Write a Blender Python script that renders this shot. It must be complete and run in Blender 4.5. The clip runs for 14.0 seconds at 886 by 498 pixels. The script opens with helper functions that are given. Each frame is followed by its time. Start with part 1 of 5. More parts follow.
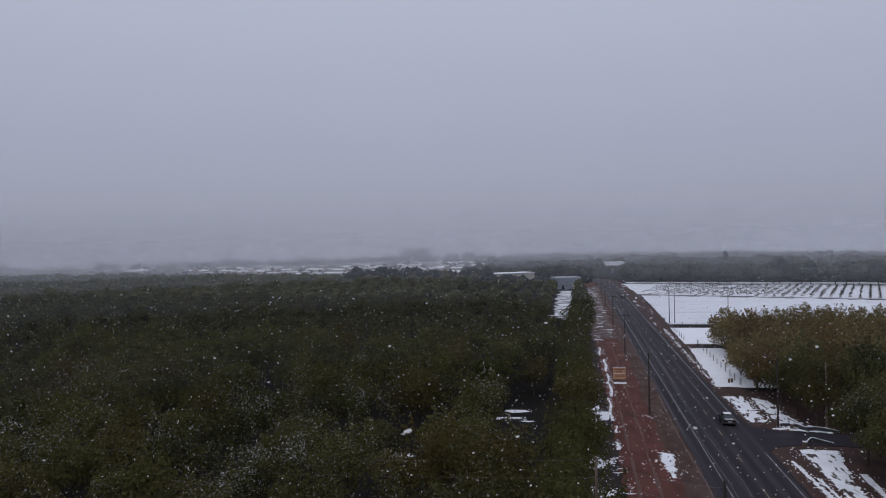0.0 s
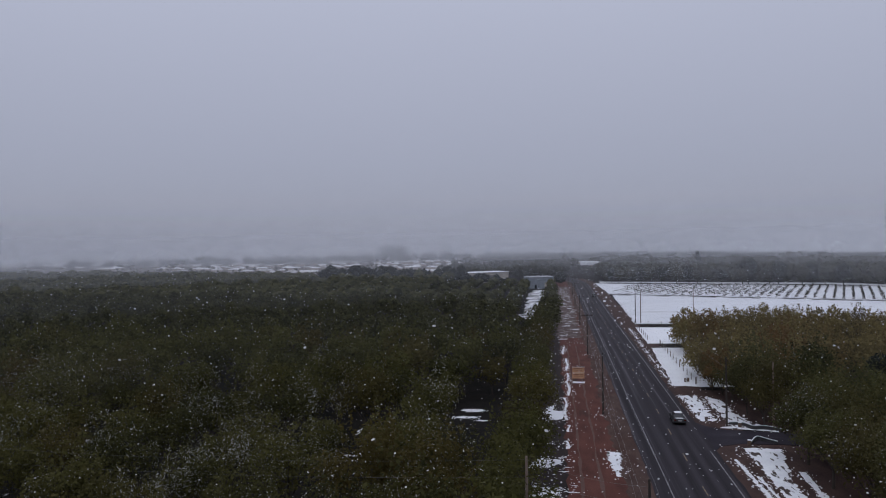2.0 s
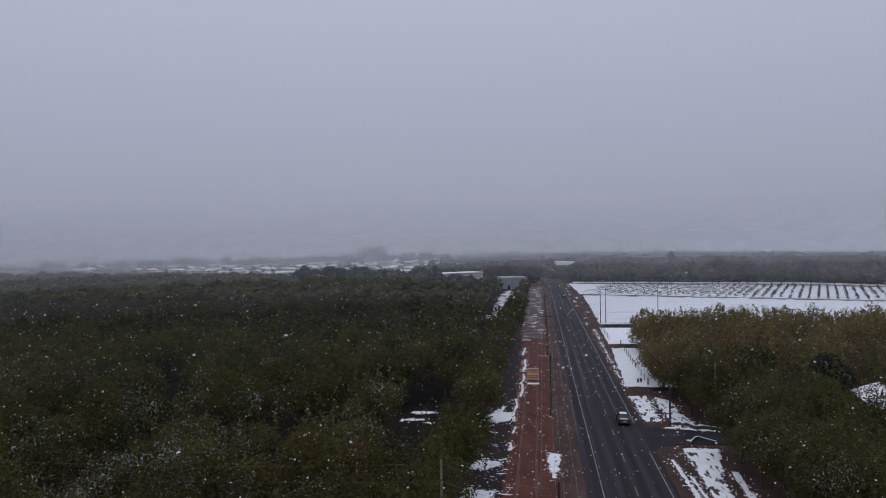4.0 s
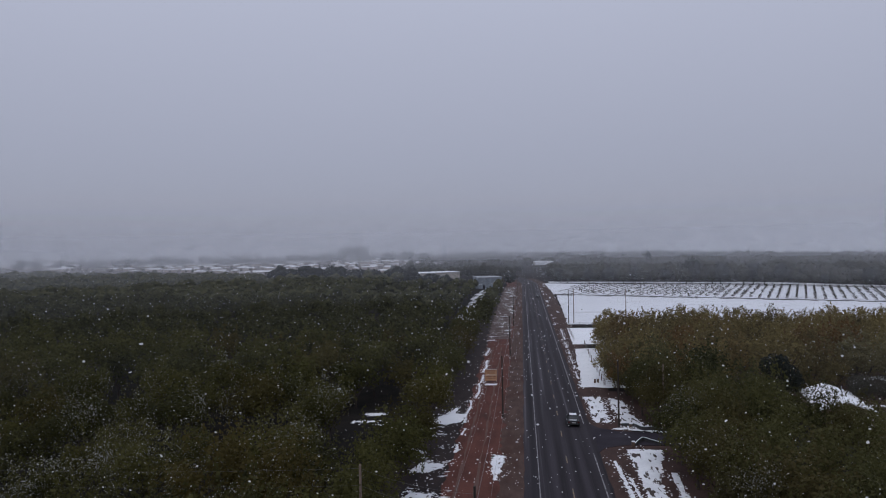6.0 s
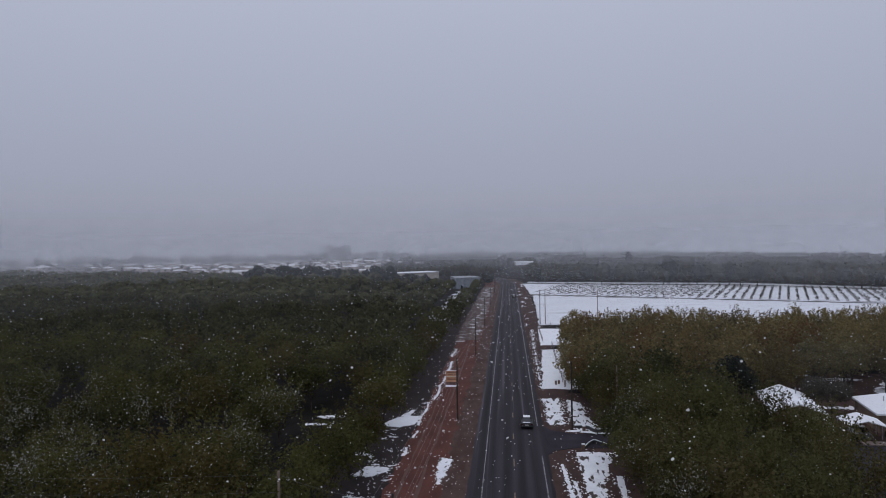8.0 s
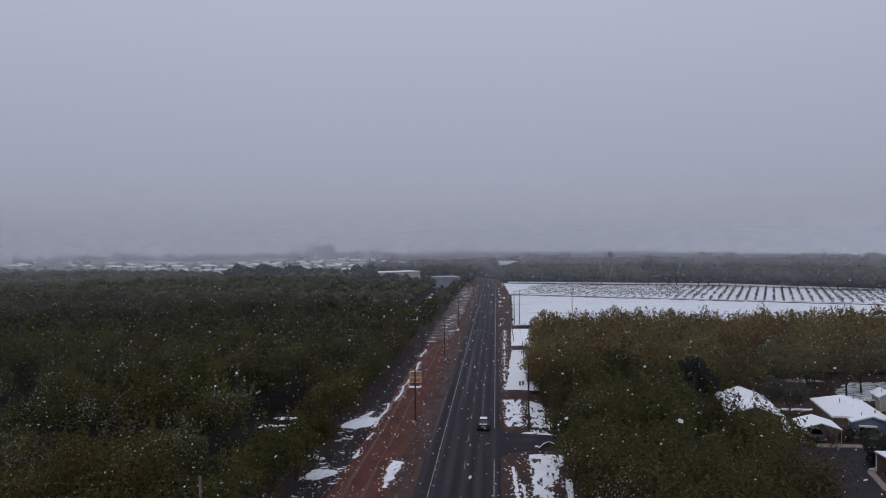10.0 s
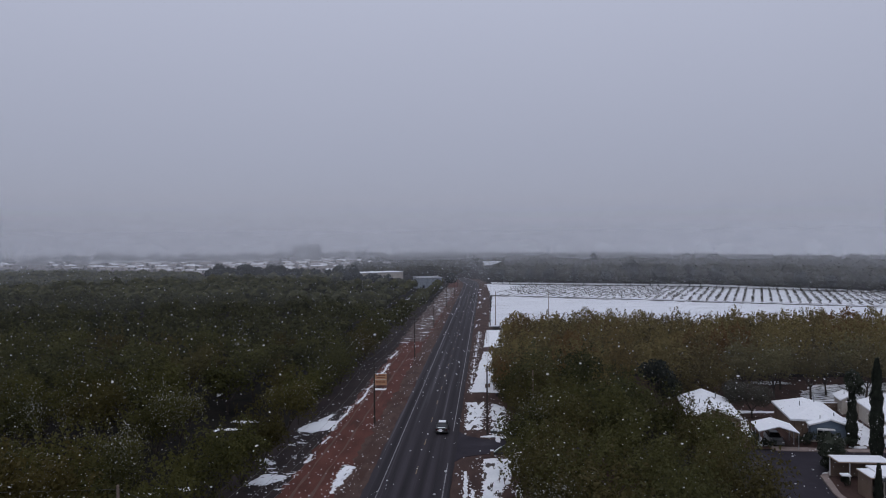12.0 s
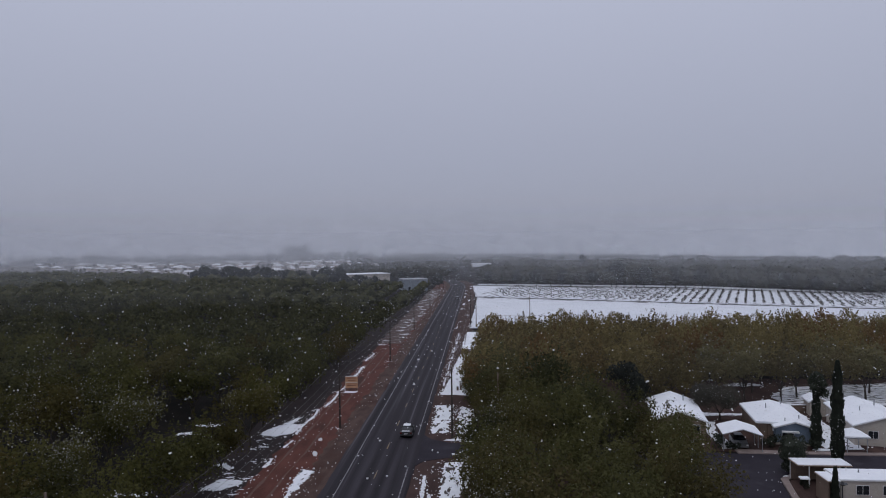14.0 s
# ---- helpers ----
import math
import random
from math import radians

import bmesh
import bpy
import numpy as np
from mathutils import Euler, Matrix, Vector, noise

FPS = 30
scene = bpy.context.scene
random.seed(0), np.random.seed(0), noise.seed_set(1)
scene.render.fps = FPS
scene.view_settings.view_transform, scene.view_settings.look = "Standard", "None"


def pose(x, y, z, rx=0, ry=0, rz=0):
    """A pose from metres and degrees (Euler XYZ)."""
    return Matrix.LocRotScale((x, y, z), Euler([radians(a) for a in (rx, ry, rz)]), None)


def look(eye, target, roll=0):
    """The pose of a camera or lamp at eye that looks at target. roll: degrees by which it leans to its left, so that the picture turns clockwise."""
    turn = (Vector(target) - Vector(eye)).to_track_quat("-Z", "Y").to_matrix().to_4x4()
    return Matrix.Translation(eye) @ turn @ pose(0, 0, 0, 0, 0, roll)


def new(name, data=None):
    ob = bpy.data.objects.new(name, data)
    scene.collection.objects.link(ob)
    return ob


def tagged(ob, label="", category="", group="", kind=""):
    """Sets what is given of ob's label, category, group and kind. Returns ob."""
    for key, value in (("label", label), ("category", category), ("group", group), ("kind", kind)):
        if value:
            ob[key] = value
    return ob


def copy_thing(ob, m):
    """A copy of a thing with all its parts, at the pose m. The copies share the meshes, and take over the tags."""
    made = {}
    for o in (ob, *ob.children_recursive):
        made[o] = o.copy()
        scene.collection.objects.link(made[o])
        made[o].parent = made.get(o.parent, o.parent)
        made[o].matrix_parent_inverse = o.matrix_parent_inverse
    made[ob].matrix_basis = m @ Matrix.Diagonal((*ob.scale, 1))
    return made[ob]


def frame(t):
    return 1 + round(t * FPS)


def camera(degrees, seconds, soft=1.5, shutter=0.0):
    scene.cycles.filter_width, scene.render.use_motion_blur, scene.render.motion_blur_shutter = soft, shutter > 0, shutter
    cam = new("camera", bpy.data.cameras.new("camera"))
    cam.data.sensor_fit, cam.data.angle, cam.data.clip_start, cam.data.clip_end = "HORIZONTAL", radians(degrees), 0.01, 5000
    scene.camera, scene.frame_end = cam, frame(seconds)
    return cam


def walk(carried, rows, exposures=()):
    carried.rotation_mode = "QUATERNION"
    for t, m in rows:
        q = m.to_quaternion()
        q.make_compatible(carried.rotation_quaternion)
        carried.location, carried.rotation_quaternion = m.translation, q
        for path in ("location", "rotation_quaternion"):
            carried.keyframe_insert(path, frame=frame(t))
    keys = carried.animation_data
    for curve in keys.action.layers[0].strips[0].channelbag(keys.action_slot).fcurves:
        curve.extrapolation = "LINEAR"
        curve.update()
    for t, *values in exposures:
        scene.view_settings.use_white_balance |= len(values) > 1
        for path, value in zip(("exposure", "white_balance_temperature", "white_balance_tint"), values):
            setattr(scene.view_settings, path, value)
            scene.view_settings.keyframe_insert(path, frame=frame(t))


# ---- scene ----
cam = camera(65.2, 14.0, soft=1.0)
PATH = [
    (0, (-19.882, 0.836, 28.218), (-38.788, 99.001, 27.518), -1.30),
    (0.5, (-19.306, 0.924, 28.238), (-37.280, 99.283, 27.538), -1.40),
    (1, (-18.415, 1.011, 28.256), (-35.804, 99.511, 27.456), -1.20),
    (1.5, (-17.329, 1.124, 28.286), (-34.026, 99.731, 27.436), -1.10),
    (2, (-16.086, 1.271, 28.344), (-32.133, 99.927, 27.394), -1.00),
    (2.5, (-14.706, 1.437, 28.419), (-30.168, 100.235, 27.319), -1.00),
    (3, (-13.268, 1.604, 28.485), (-28.087, 100.501, 27.485), -1.00),
    (5.5, (-6.715, 2.496, 28.870), (-18.562, 101.801, 27.770), -1.10),
    (6, (-5.393, 2.816, 28.902), (-16.696, 102.206, 27.752), -1.00),
    (6.5, (-4.167, 3.257, 28.933), (-14.919, 102.681, 27.683), -0.90),
    (7, (-2.926, 3.721, 28.950), (-13.176, 103.172, 27.700), -0.80),
    (7.5, (-1.646, 4.172, 28.937), (-11.451, 103.691, 27.687), -0.80),
    (8, (-0.418, 4.547, 28.910), (-9.771, 104.086, 27.710), -0.80),
    (10.5, (5.420, 6.367, 29.010), (-1.843, 106.128, 27.660), -0.50),
    (11, (6.608, 6.770, 29.049), (-0.251, 106.542, 27.749), -0.50),
    (11.5, (7.747, 7.247, 29.057), (1.241, 107.023, 27.757), -0.50),
    (12, (8.873, 7.673, 29.051), (2.671, 107.445, 27.751), -0.40),
    (12.5, (10.002, 8.040, 29.059), (4.097, 107.859, 27.859), -0.40),
    (13, (11.076, 8.397, 29.060), (5.418, 108.254, 27.910), -0.40),
    (13.5, (12.107, 8.690, 29.051), (6.703, 108.535, 27.951), -0.30),
    (14, (13.054, 8.803, 29.048), (7.848, 108.679, 27.948), -0.40),
]
walk(cam, [(t, look(eye, target, roll)) for t, eye, target, roll in PATH])

# ---- world, sun ----
HORIZON_SKY = (0.306, 0.323, 0.404)
world = bpy.data.worlds.new("overcast")
scene.world = world
world.use_nodes = True
wn, wl = world.node_tree.nodes, world.node_tree.links
wn.clear()
w_out, w_bg = wn.new("ShaderNodeOutputWorld"), wn.new("ShaderNodeBackground")
w_sky, w_mix = wn.new("ShaderNodeTexSky"), wn.new("ShaderNodeMix")
w_co, w_sep, w_ramp = wn.new("ShaderNodeTexCoord"), wn.new("ShaderNodeSeparateXYZ"), wn.new("ShaderNodeValToRGB")
w_noise = wn.new("ShaderNodeTexNoise")
w_sky.sky_type, w_sky.sun_disc = "NISHITA", False
w_sky.sun_elevation, w_sky.sun_rotation = radians(50), radians(200)
w_noise.inputs["Scale"].default_value = 1.6
w_add = wn.new("ShaderNodeMath")
w_add.operation = "MULTIPLY_ADD"
w_add.inputs[1].default_value, w_add.inputs[2].default_value = 0.05, -0.025
wl.new(w_co.outputs["Generated"], w_sep.inputs[0])
wl.new(w_co.outputs["Generated"], w_noise.inputs["Vector"])
wl.new(w_noise.outputs["Fac"], w_add.inputs[0])
w_sum = wn.new("ShaderNodeMath")
wl.new(w_sep.outputs["Z"], w_sum.inputs[0])
wl.new(w_add.outputs[0], w_sum.inputs[1])
wl.new(w_sum.outputs[0], w_ramp.inputs["Fac"])
ramp = w_ramp.color_ramp
ramp.elements[0].position, ramp.elements[0].color = 0.0, (*HORIZON_SKY, 1)
ramp.elements[1].position, ramp.elements[1].color = 1.0, (0.74, 0.77, 0.90, 1)
for at, tone in ((0.12, (0.355, 0.379, 0.482)), (0.33, (0.445, 0.475, 0.60))):
    e = ramp.elements.new(at)
    e.color = (*tone, 1)
w_mix.data_type, w_mix.inputs["Factor"].default_value = "RGBA", 0.02
w_scale = wn.new("ShaderNodeVectorMath")
w_scale.operation = "SCALE"
w_scale.inputs["Scale"].default_value = 0.08
w_abs = wn.new("ShaderNodeVectorMath")
w_abs.operation = "ABSOLUTE"
wl.new(w_co.outputs["Generated"], w_abs.inputs[0])
wl.new(w_abs.outputs[0], w_sky.inputs["Vector"])
wl.new(w_sky.outputs[0], w_scale.inputs[0])
wl.new(w_ramp.outputs["Color"], w_mix.inputs["A"])
wl.new(w_scale.outputs[0], w_mix.inputs["B"])
wl.new(w_mix.outputs["Result"], w_bg.inputs["Color"])
wl.new(w_bg.outputs[0], w_out.inputs["Surface"])

sun = new("sun", bpy.data.lights.new("sun", "SUN"))
sun.data.energy, sun.data.angle, sun.data.color = 0.45, radians(30), (1.0, 0.98, 0.95)
sun.matrix_world = look((0, 0, 300), (60, 150, 0))


# ---- materials ----
def material(name, low, high, rough=0.8, scale=1.0, fine=12.0, bump=0.3, stretch=(1, 1, 1), spread=0.0, island=0.0, sheen=0.5, metal=0.0):
    """Two colours mixed by a broad and a fine noise, in metres; spread and island vary it by object and by piece."""
    m = bpy.data.materials.new(name)
    m.use_nodes = True
    nt = m.node_tree
    n, k = nt.nodes, nt.links
    b = n["Principled BSDF"]
    co, mp = n.new("ShaderNodeNewGeometry"), n.new("ShaderNodeMapping")
    mp.inputs["Scale"].default_value = stretch
    k.new(co.outputs["Position"], mp.inputs["Vector"])
    n1, n2 = n.new("ShaderNodeTexNoise"), n.new("ShaderNodeTexNoise")
    n1.inputs["Scale"].default_value, n2.inputs["Scale"].default_value = scale, fine
    n1.inputs["Detail"].default_value, n2.inputs["Detail"].default_value = 5, 3
    k.new(mp.outputs[0], n1.inputs["Vector"])
    k.new(mp.outputs[0], n2.inputs["Vector"])
    s = n.new("ShaderNodeMath")
    s.operation = "MULTIPLY_ADD"
    s.inputs[1].default_value = 0.45
    k.new(n2.outputs["Fac"], s.inputs[0])
    s0 = n.new("ShaderNodeMath")
    s0.operation = "MULTIPLY"
    s0.inputs[1].default_value = 0.75
    k.new(n1.outputs["Fac"], s0.inputs[0])
    k.new(s0.outputs[0], s.inputs[2])
    r = n.new("ShaderNodeValToRGB")
    r.color_ramp.elements[0].position, r.color_ramp.elements[0].color = 0.42, (*low, 1)
    r.color_ramp.elements[1].position, r.color_ramp.elements[1].color = 0.78, (*high, 1)
    fac = s.outputs[0]
    if spread:
        oi, a = n.new("ShaderNodeObjectInfo"), n.new("ShaderNodeMath")
        a.operation = "MULTIPLY_ADD"
        a.inputs[1].default_value = spread
        k.new(oi.outputs["Random"], a.inputs[0])
        k.new(fac, a.inputs[2])
        fac = a.outputs[0]
    if island:
        a = n.new("ShaderNodeMath")
        a.operation = "MULTIPLY_ADD"
        a.inputs[1].default_value = island
        k.new(co.outputs["Random Per Island"], a.inputs[0])
        k.new(fac, a.inputs[2])
        fac = a.outputs[0]
    k.new(fac, r.inputs["Fac"])
    k.new(r.outputs["Color"], b.inputs["Base Color"])
    b.inputs["Roughness"].default_value, b.inputs["Metallic"].default_value = rough, metal
    b.inputs["Specular IOR Level"].default_value = sheen
    if bump:
        bp = n.new("ShaderNodeBump")
        bp.inputs["Strength"].default_value, bp.inputs["Distance"].default_value = bump, 0.05
        k.new(n2.outputs["Fac"], bp.inputs["Height"])
        k.new(bp.outputs[0], b.inputs["Normal"])
    m["ramp"] = r.name
    return m


def overlay(m, tone, at, soft, scale, stretch=(1, 1, 1), detail=6.0):
    """Patches of another colour on a material, where a noise passes a threshold: snow scraps, wet stains."""
    n, k = m.node_tree.nodes, m.node_tree.links
    b, r = n["Principled BSDF"], n[m["ramp"]]
    co, mp, nz = n.new("ShaderNodeNewGeometry"), n.new("ShaderNodeMapping"), n.new("ShaderNodeTexNoise")
    mp.inputs["Scale"].default_value = stretch
    nz.inputs["Scale"].default_value, nz.inputs["Detail"].default_value = scale, detail
    mr, mx = n.new("ShaderNodeMapRange"), n.new("ShaderNodeMix")
    mr.inputs["From Min"].default_value, mr.inputs["From Max"].default_value = at, at + soft
    mx.data_type = "RGBA"
    k.new(co.outputs["Position"], mp.inputs["Vector"])
    k.new(mp.outputs[0], nz.inputs["Vector"])
    k.new(nz.outputs["Fac"], mr.inputs["Value"])
    k.new(mr.outputs[0], mx.inputs["Factor"])
    old = b.inputs["Base Color"].links[0].from_socket
    k.new(old, mx.inputs["A"])
    mx.inputs["B"].default_value = (*tone, 1)
    k.new(mx.outputs["Result"], b.inputs["Base Color"])
    return m


def wheel_paths(m, first, pitch, depth):
    """Bands along the road polished darker by wheels, broken up by streaks of wear."""
    n, k = m.node_tree.nodes, m.node_tree.links
    b = n["Principled BSDF"]
    colour = b.inputs["Base Color"].links[0].from_socket
    g, sep, turn, wave = n.new("ShaderNodeNewGeometry"), n.new("ShaderNodeSeparateXYZ"), n.new("ShaderNodeMath"), n.new("ShaderNodeMath")
    mp, streak, mix, level = n.new("ShaderNodeMapping"), n.new("ShaderNodeTexNoise"), n.new("ShaderNodeMath"), n.new("ShaderNodeMapRange")
    k.new(g.outputs["Position"], sep.inputs[0])
    k.new(g.outputs["Position"], mp.inputs["Vector"])
    mp.inputs["Scale"].default_value = (1.6, 0.012, 1)
    streak.inputs["Scale"].default_value, streak.inputs["Detail"].default_value = 1.0, 4
    k.new(mp.outputs[0], streak.inputs["Vector"])
    turn.operation, wave.operation, mix.operation = "MULTIPLY_ADD", "COSINE", "MULTIPLY_ADD"
    turn.inputs[1].default_value, turn.inputs[2].default_value = math.tau / pitch, -math.tau * first / pitch
    k.new(sep.outputs["X"], turn.inputs[0])
    k.new(turn.outputs[0], wave.inputs[0])
    mix.inputs[1].default_value = 0.28
    k.new(wave.outputs[0], mix.inputs[0])
    k.new(streak.outputs["Fac"], mix.inputs[2])
    level.inputs["From Min"].default_value, level.inputs["From Max"].default_value = 0.15, 0.85
    level.inputs["To Min"].default_value, level.inputs["To Max"].default_value = 1.0 + depth, 1.0 - depth
    k.new(mix.outputs[0], level.inputs["Value"])
    sc = n.new("ShaderNodeVectorMath")
    sc.operation = "SCALE"
    k.new(colour, sc.inputs[0])
    k.new(level.outputs["Result"], sc.inputs["Scale"])
    k.new(sc.outputs[0], b.inputs["Base Color"])


def leafy(name, low, high, flecks=0.5, spread=0.45, brown=0.0, turned=(0.074, 0.048, 0.020)):
    """Foliage: tone by tree and by leaf, light through the leaves; crumbs of snow, denser in places."""
    m = material(name, low, high, rough=0.7, scale=0.25, fine=2.0, bump=0, spread=spread, island=0.2, sheen=0.15)
    n, k = m.node_tree.nodes, m.node_tree.links
    b, r = n["Principled BSDF"], n[m["ramp"]]
    r.color_ramp.elements[0].position, r.color_ramp.elements[1].position = 0.5, 1.0
    colour = b.inputs["Base Color"].links[0].from_socket
    if brown:
        oi, turn, mix = n.new("ShaderNodeObjectInfo"), n.new("ShaderNodeMapRange"), n.new("ShaderNodeMix")
        scatter, wrap = n.new("ShaderNodeMath"), n.new("ShaderNodeMath")
        scatter.operation, wrap.operation = "MULTIPLY", "FRACT"
        scatter.inputs[1].default_value = 7.31
        turn.inputs["From Min"].default_value, turn.inputs["From Max"].default_value = 0.72, 1.0
        turn.inputs["To Max"].default_value = brown
        mix.data_type = "RGBA"
        mix.inputs["B"].default_value = (*turned, 1)
        k.new(oi.outputs["Random"], scatter.inputs[0])
        k.new(scatter.outputs[0], wrap.inputs[0])
        k.new(wrap.outputs[0], turn.inputs["Value"])
        k.new(turn.outputs[0], mix.inputs["Factor"])
        k.new(colour, mix.inputs["A"])
        colour = mix.outputs["Result"]
        k.new(colour, b.inputs["Base Color"])
    if flecks:
        g, fine, broad = n.new("ShaderNodeNewGeometry"), n.new("ShaderNodeTexNoise"), n.new("ShaderNodeTexNoise")
        fine.inputs["Scale"].default_value, broad.inputs["Scale"].default_value = 4.2, 0.11
        fine.inputs["Detail"].default_value, broad.inputs["Detail"].default_value = 1, 3
        k.new(g.outputs["Position"], fine.inputs["Vector"])
        k.new(g.outputs["Position"], broad.inputs["Vector"])
        add, mr, mx = n.new("ShaderNodeMath"), n.new("ShaderNodeMapRange"), n.new("ShaderNodeMix")
        add.operation = "MULTIPLY_ADD"
        add.inputs[1].default_value = 0.8
        k.new(broad.outputs["Fac"], add.inputs[0])
        k.new(fine.outputs["Fac"], add.inputs[2])
        mr.inputs["From Min"].default_value, mr.inputs["From Max"].default_value = 1.2 - 0.1 * flecks, 1.24 - 0.1 * flecks
        mx.data_type = "RGBA"
        k.new(add.outputs[0], mr.inputs["Value"])
        k.new(mr.outputs[0], mx.inputs["Factor"])
        k.new(colour, mx.inputs["A"])
        mx.inputs["B"].default_value = (0.46, 0.46, 0.455, 1)
        colour = mx.outputs["Result"]
        k.new(colour, b.inputs["Base Color"])
    tl, ms = n.new("ShaderNodeBsdfTranslucent"), n.new("ShaderNodeMixShader")
    k.new(colour, tl.inputs["Color"])
    ms.inputs[0].default_value = 0.4
    k.new(b.outputs[0], ms.inputs[1])
    k.new(tl.outputs[0], ms.inputs[2])
    k.new(ms.outputs[0], n["Material Output"].inputs["Surface"])
    return m


SNOW_TONE = (0.80, 0.82, 0.86)
M_SNOW = material("snow", (0.68, 0.70, 0.75), (0.79, 0.81, 0.85), 0.75, 0.25, 3.0, 0.25, sheen=0.3)
M_SNOW_FIELD = overlay(material("field_snow", (0.58, 0.60, 0.65), (0.68, 0.70, 0.745), 0.75, 0.06, 0.7, 0.25, (1, 2.2, 1), sheen=0.3), (0.46, 0.465, 0.49), 0.60, 0.14, 0.03, (0.6, 2.6, 1))
M_SNOW_THIN = overlay(material("thin_snow", (0.66, 0.68, 0.73), (0.84, 0.86, 0.9), 0.8, 0.3, 2.5, 0.3), (0.05, 0.034, 0.028), 0.545, 0.05, 1.3, (1.6, 0.32, 1), 9.0)
M_SNOW_HOLED = overlay(material("patchy_snow", (0.64, 0.66, 0.71), (0.80, 0.82, 0.86), 0.8, 0.4, 3.0, 0.3), (0.045, 0.030, 0.026), 0.60, 0.04, 1.3, (1.2, 0.8, 1), 8.0)
M_SNOW_STREAK = overlay(material("streaked_snow", (0.64, 0.66, 0.71), (0.80, 0.82, 0.86), 0.8, 0.4, 3.0, 0.3), (0.04, 0.026, 0.022), 0.56, 0.03, 0.9, (1.6, 0.42, 1), 10.0)
M_SNOW_BROKEN = overlay(material("broken_snow", (0.62, 0.64, 0.69), (0.8, 0.82, 0.86), 0.8, 0.3, 2.5, 0.3), (0.035, 0.028, 0.024), 0.51, 0.08, 0.9, (0.7, 2.0, 1))
# Soil tone lowered to near black: the shade between crowns is in the colour.
M_GROUND = overlay(material("shade_toned_soil", (0.005, 0.005, 0.005), (0.017, 0.014, 0.0125), 0.9, 0.3, 6.0, 0.6, sheen=0.1), SNOW_TONE, 0.68, 0.02, 0.2, (1.6, 0.5, 1))
M_FARGROUND = overlay(material("snowy_plain", (0.038, 0.032, 0.030), (0.13, 0.112, 0.108), 0.9, 0.02, 0.4, 0.2), SNOW_TONE, 0.80, 0.06, 0.02)
M_DIRT = overlay(material("red_dirt", (0.057, 0.0198, 0.0146), (0.112, 0.0415, 0.032), 0.9, 0.35, 5.0, 0.5, (1.5, 0.5, 1), sheen=0.2), (0.048, 0.022, 0.017), 0.58, 0.08, 0.16, (2.2, 0.35, 1))
M_GRAVEL = overlay(material("gravelly_earth", (0.040, 0.022, 0.018), (0.090, 0.057, 0.049), 0.9, 0.5, 9.0, 0.5, (1.5, 0.6, 1), sheen=0.2), (0.05, 0.024, 0.018), 0.52, 0.1, 0.22, (1.5, 0.3, 1))
M_DIRT_DARK = material("dark_verge", (0.032, 0.018, 0.016), (0.072, 0.042, 0.036), 0.9, 0.5, 6.0, 0.5, (1.5, 0.5, 1), sheen=0.2)
M_DUSTED = overlay(material("dusted_earth", (0.055, 0.036, 0.032), (0.120, 0.090, 0.084), 0.9, 0.4, 5.0, 0.4, (1.4, 0.6, 1), sheen=0.2), (0.50, 0.51, 0.53), 0.60, 0.08, 0.5, (0.5, 1.6, 1))
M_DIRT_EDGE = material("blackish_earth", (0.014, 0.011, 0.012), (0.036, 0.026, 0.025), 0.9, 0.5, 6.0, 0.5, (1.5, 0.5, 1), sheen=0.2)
M_SOIL = overlay(material("brown_soil", (0.028, 0.022, 0.020), (0.080, 0.064, 0.058), 0.9, 0.3, 3.0, 0.3), SNOW_TONE, 0.66, 0.05, 0.45)
# Horizon haze put into the plain's albedo, so its edge melts into the sky.
M_HAZE_PLAIN = material("haze_toned_plain", (0.36, 0.37, 0.395), (0.46, 0.47, 0.50), 0.85, 0.02, 0.3, 0.1)
M_ROOF_FAR = material("far_roof_snow", (0.17, 0.155, 0.155), (0.66, 0.67, 0.70), 0.8, 0.12, 1.2, 0, spread=0.4)
M_TRACK = material("pressed_dirt", (0.056, 0.025, 0.019), (0.106, 0.052, 0.041), 0.85, 0.8, 6.0, 0.3)
M_ASPHALT = overlay(material("asphalt", (0.017, 0.0145, 0.018), (0.034, 0.030, 0.037), 0.75, 0.5, 20.0, 0.15, (2.2, 0.035, 1), sheen=0.12), (0.062, 0.057, 0.066), 0.55, 0.12, 0.55, (2.4, 0.02, 1))
wheel_paths(M_ASPHALT, 0.95, 1.8, 0.34)
M_STREET = overlay(material("park_asphalt", (0.017, 0.0145, 0.020), (0.034, 0.030, 0.040), 0.8, 0.3, 14.0, 0.15, sheen=0.12), (0.050, 0.045, 0.055), 0.6, 0.15, 0.25)
M_LINE = overlay(material("white_paint", (0.12, 0.116, 0.125), (0.25, 0.245, 0.26), 0.6, 1.0, 9.0, 0.1), (0.06, 0.058, 0.065), 0.53, 0.06, 1.2)
M_YELLOW = overlay(material("worn_yellow_paint", (0.13, 0.085, 0.035), (0.22, 0.14, 0.055), 0.6, 1.0, 9.0, 0.1), (0.06, 0.06, 0.06), 0.5, 0.08, 1.6)
roof_ramp = M_ROOF_FAR.node_tree.nodes[M_ROOF_FAR["ramp"]].color_ramp
roof_ramp.elements[0].position, roof_ramp.elements[1].position = 0.47, 0.92
M_POLE = material("tarred_wood", (0.020, 0.015, 0.013), (0.055, 0.042, 0.036), 0.85, 2.0, 14.0, 0.3, (4, 4, 0.5))
M_PALEPOLE = material("grey_weathered_wood", (0.13, 0.095, 0.078), (0.25, 0.19, 0.155), 0.85, 2.0, 14.0, 0.3, (4, 4, 0.5))
M_METAL = material("galvanised_steel", (0.24, 0.25, 0.27), (0.42, 0.43, 0.46), 0.45, 1.0, 8.0, 0.05, metal=0.7)
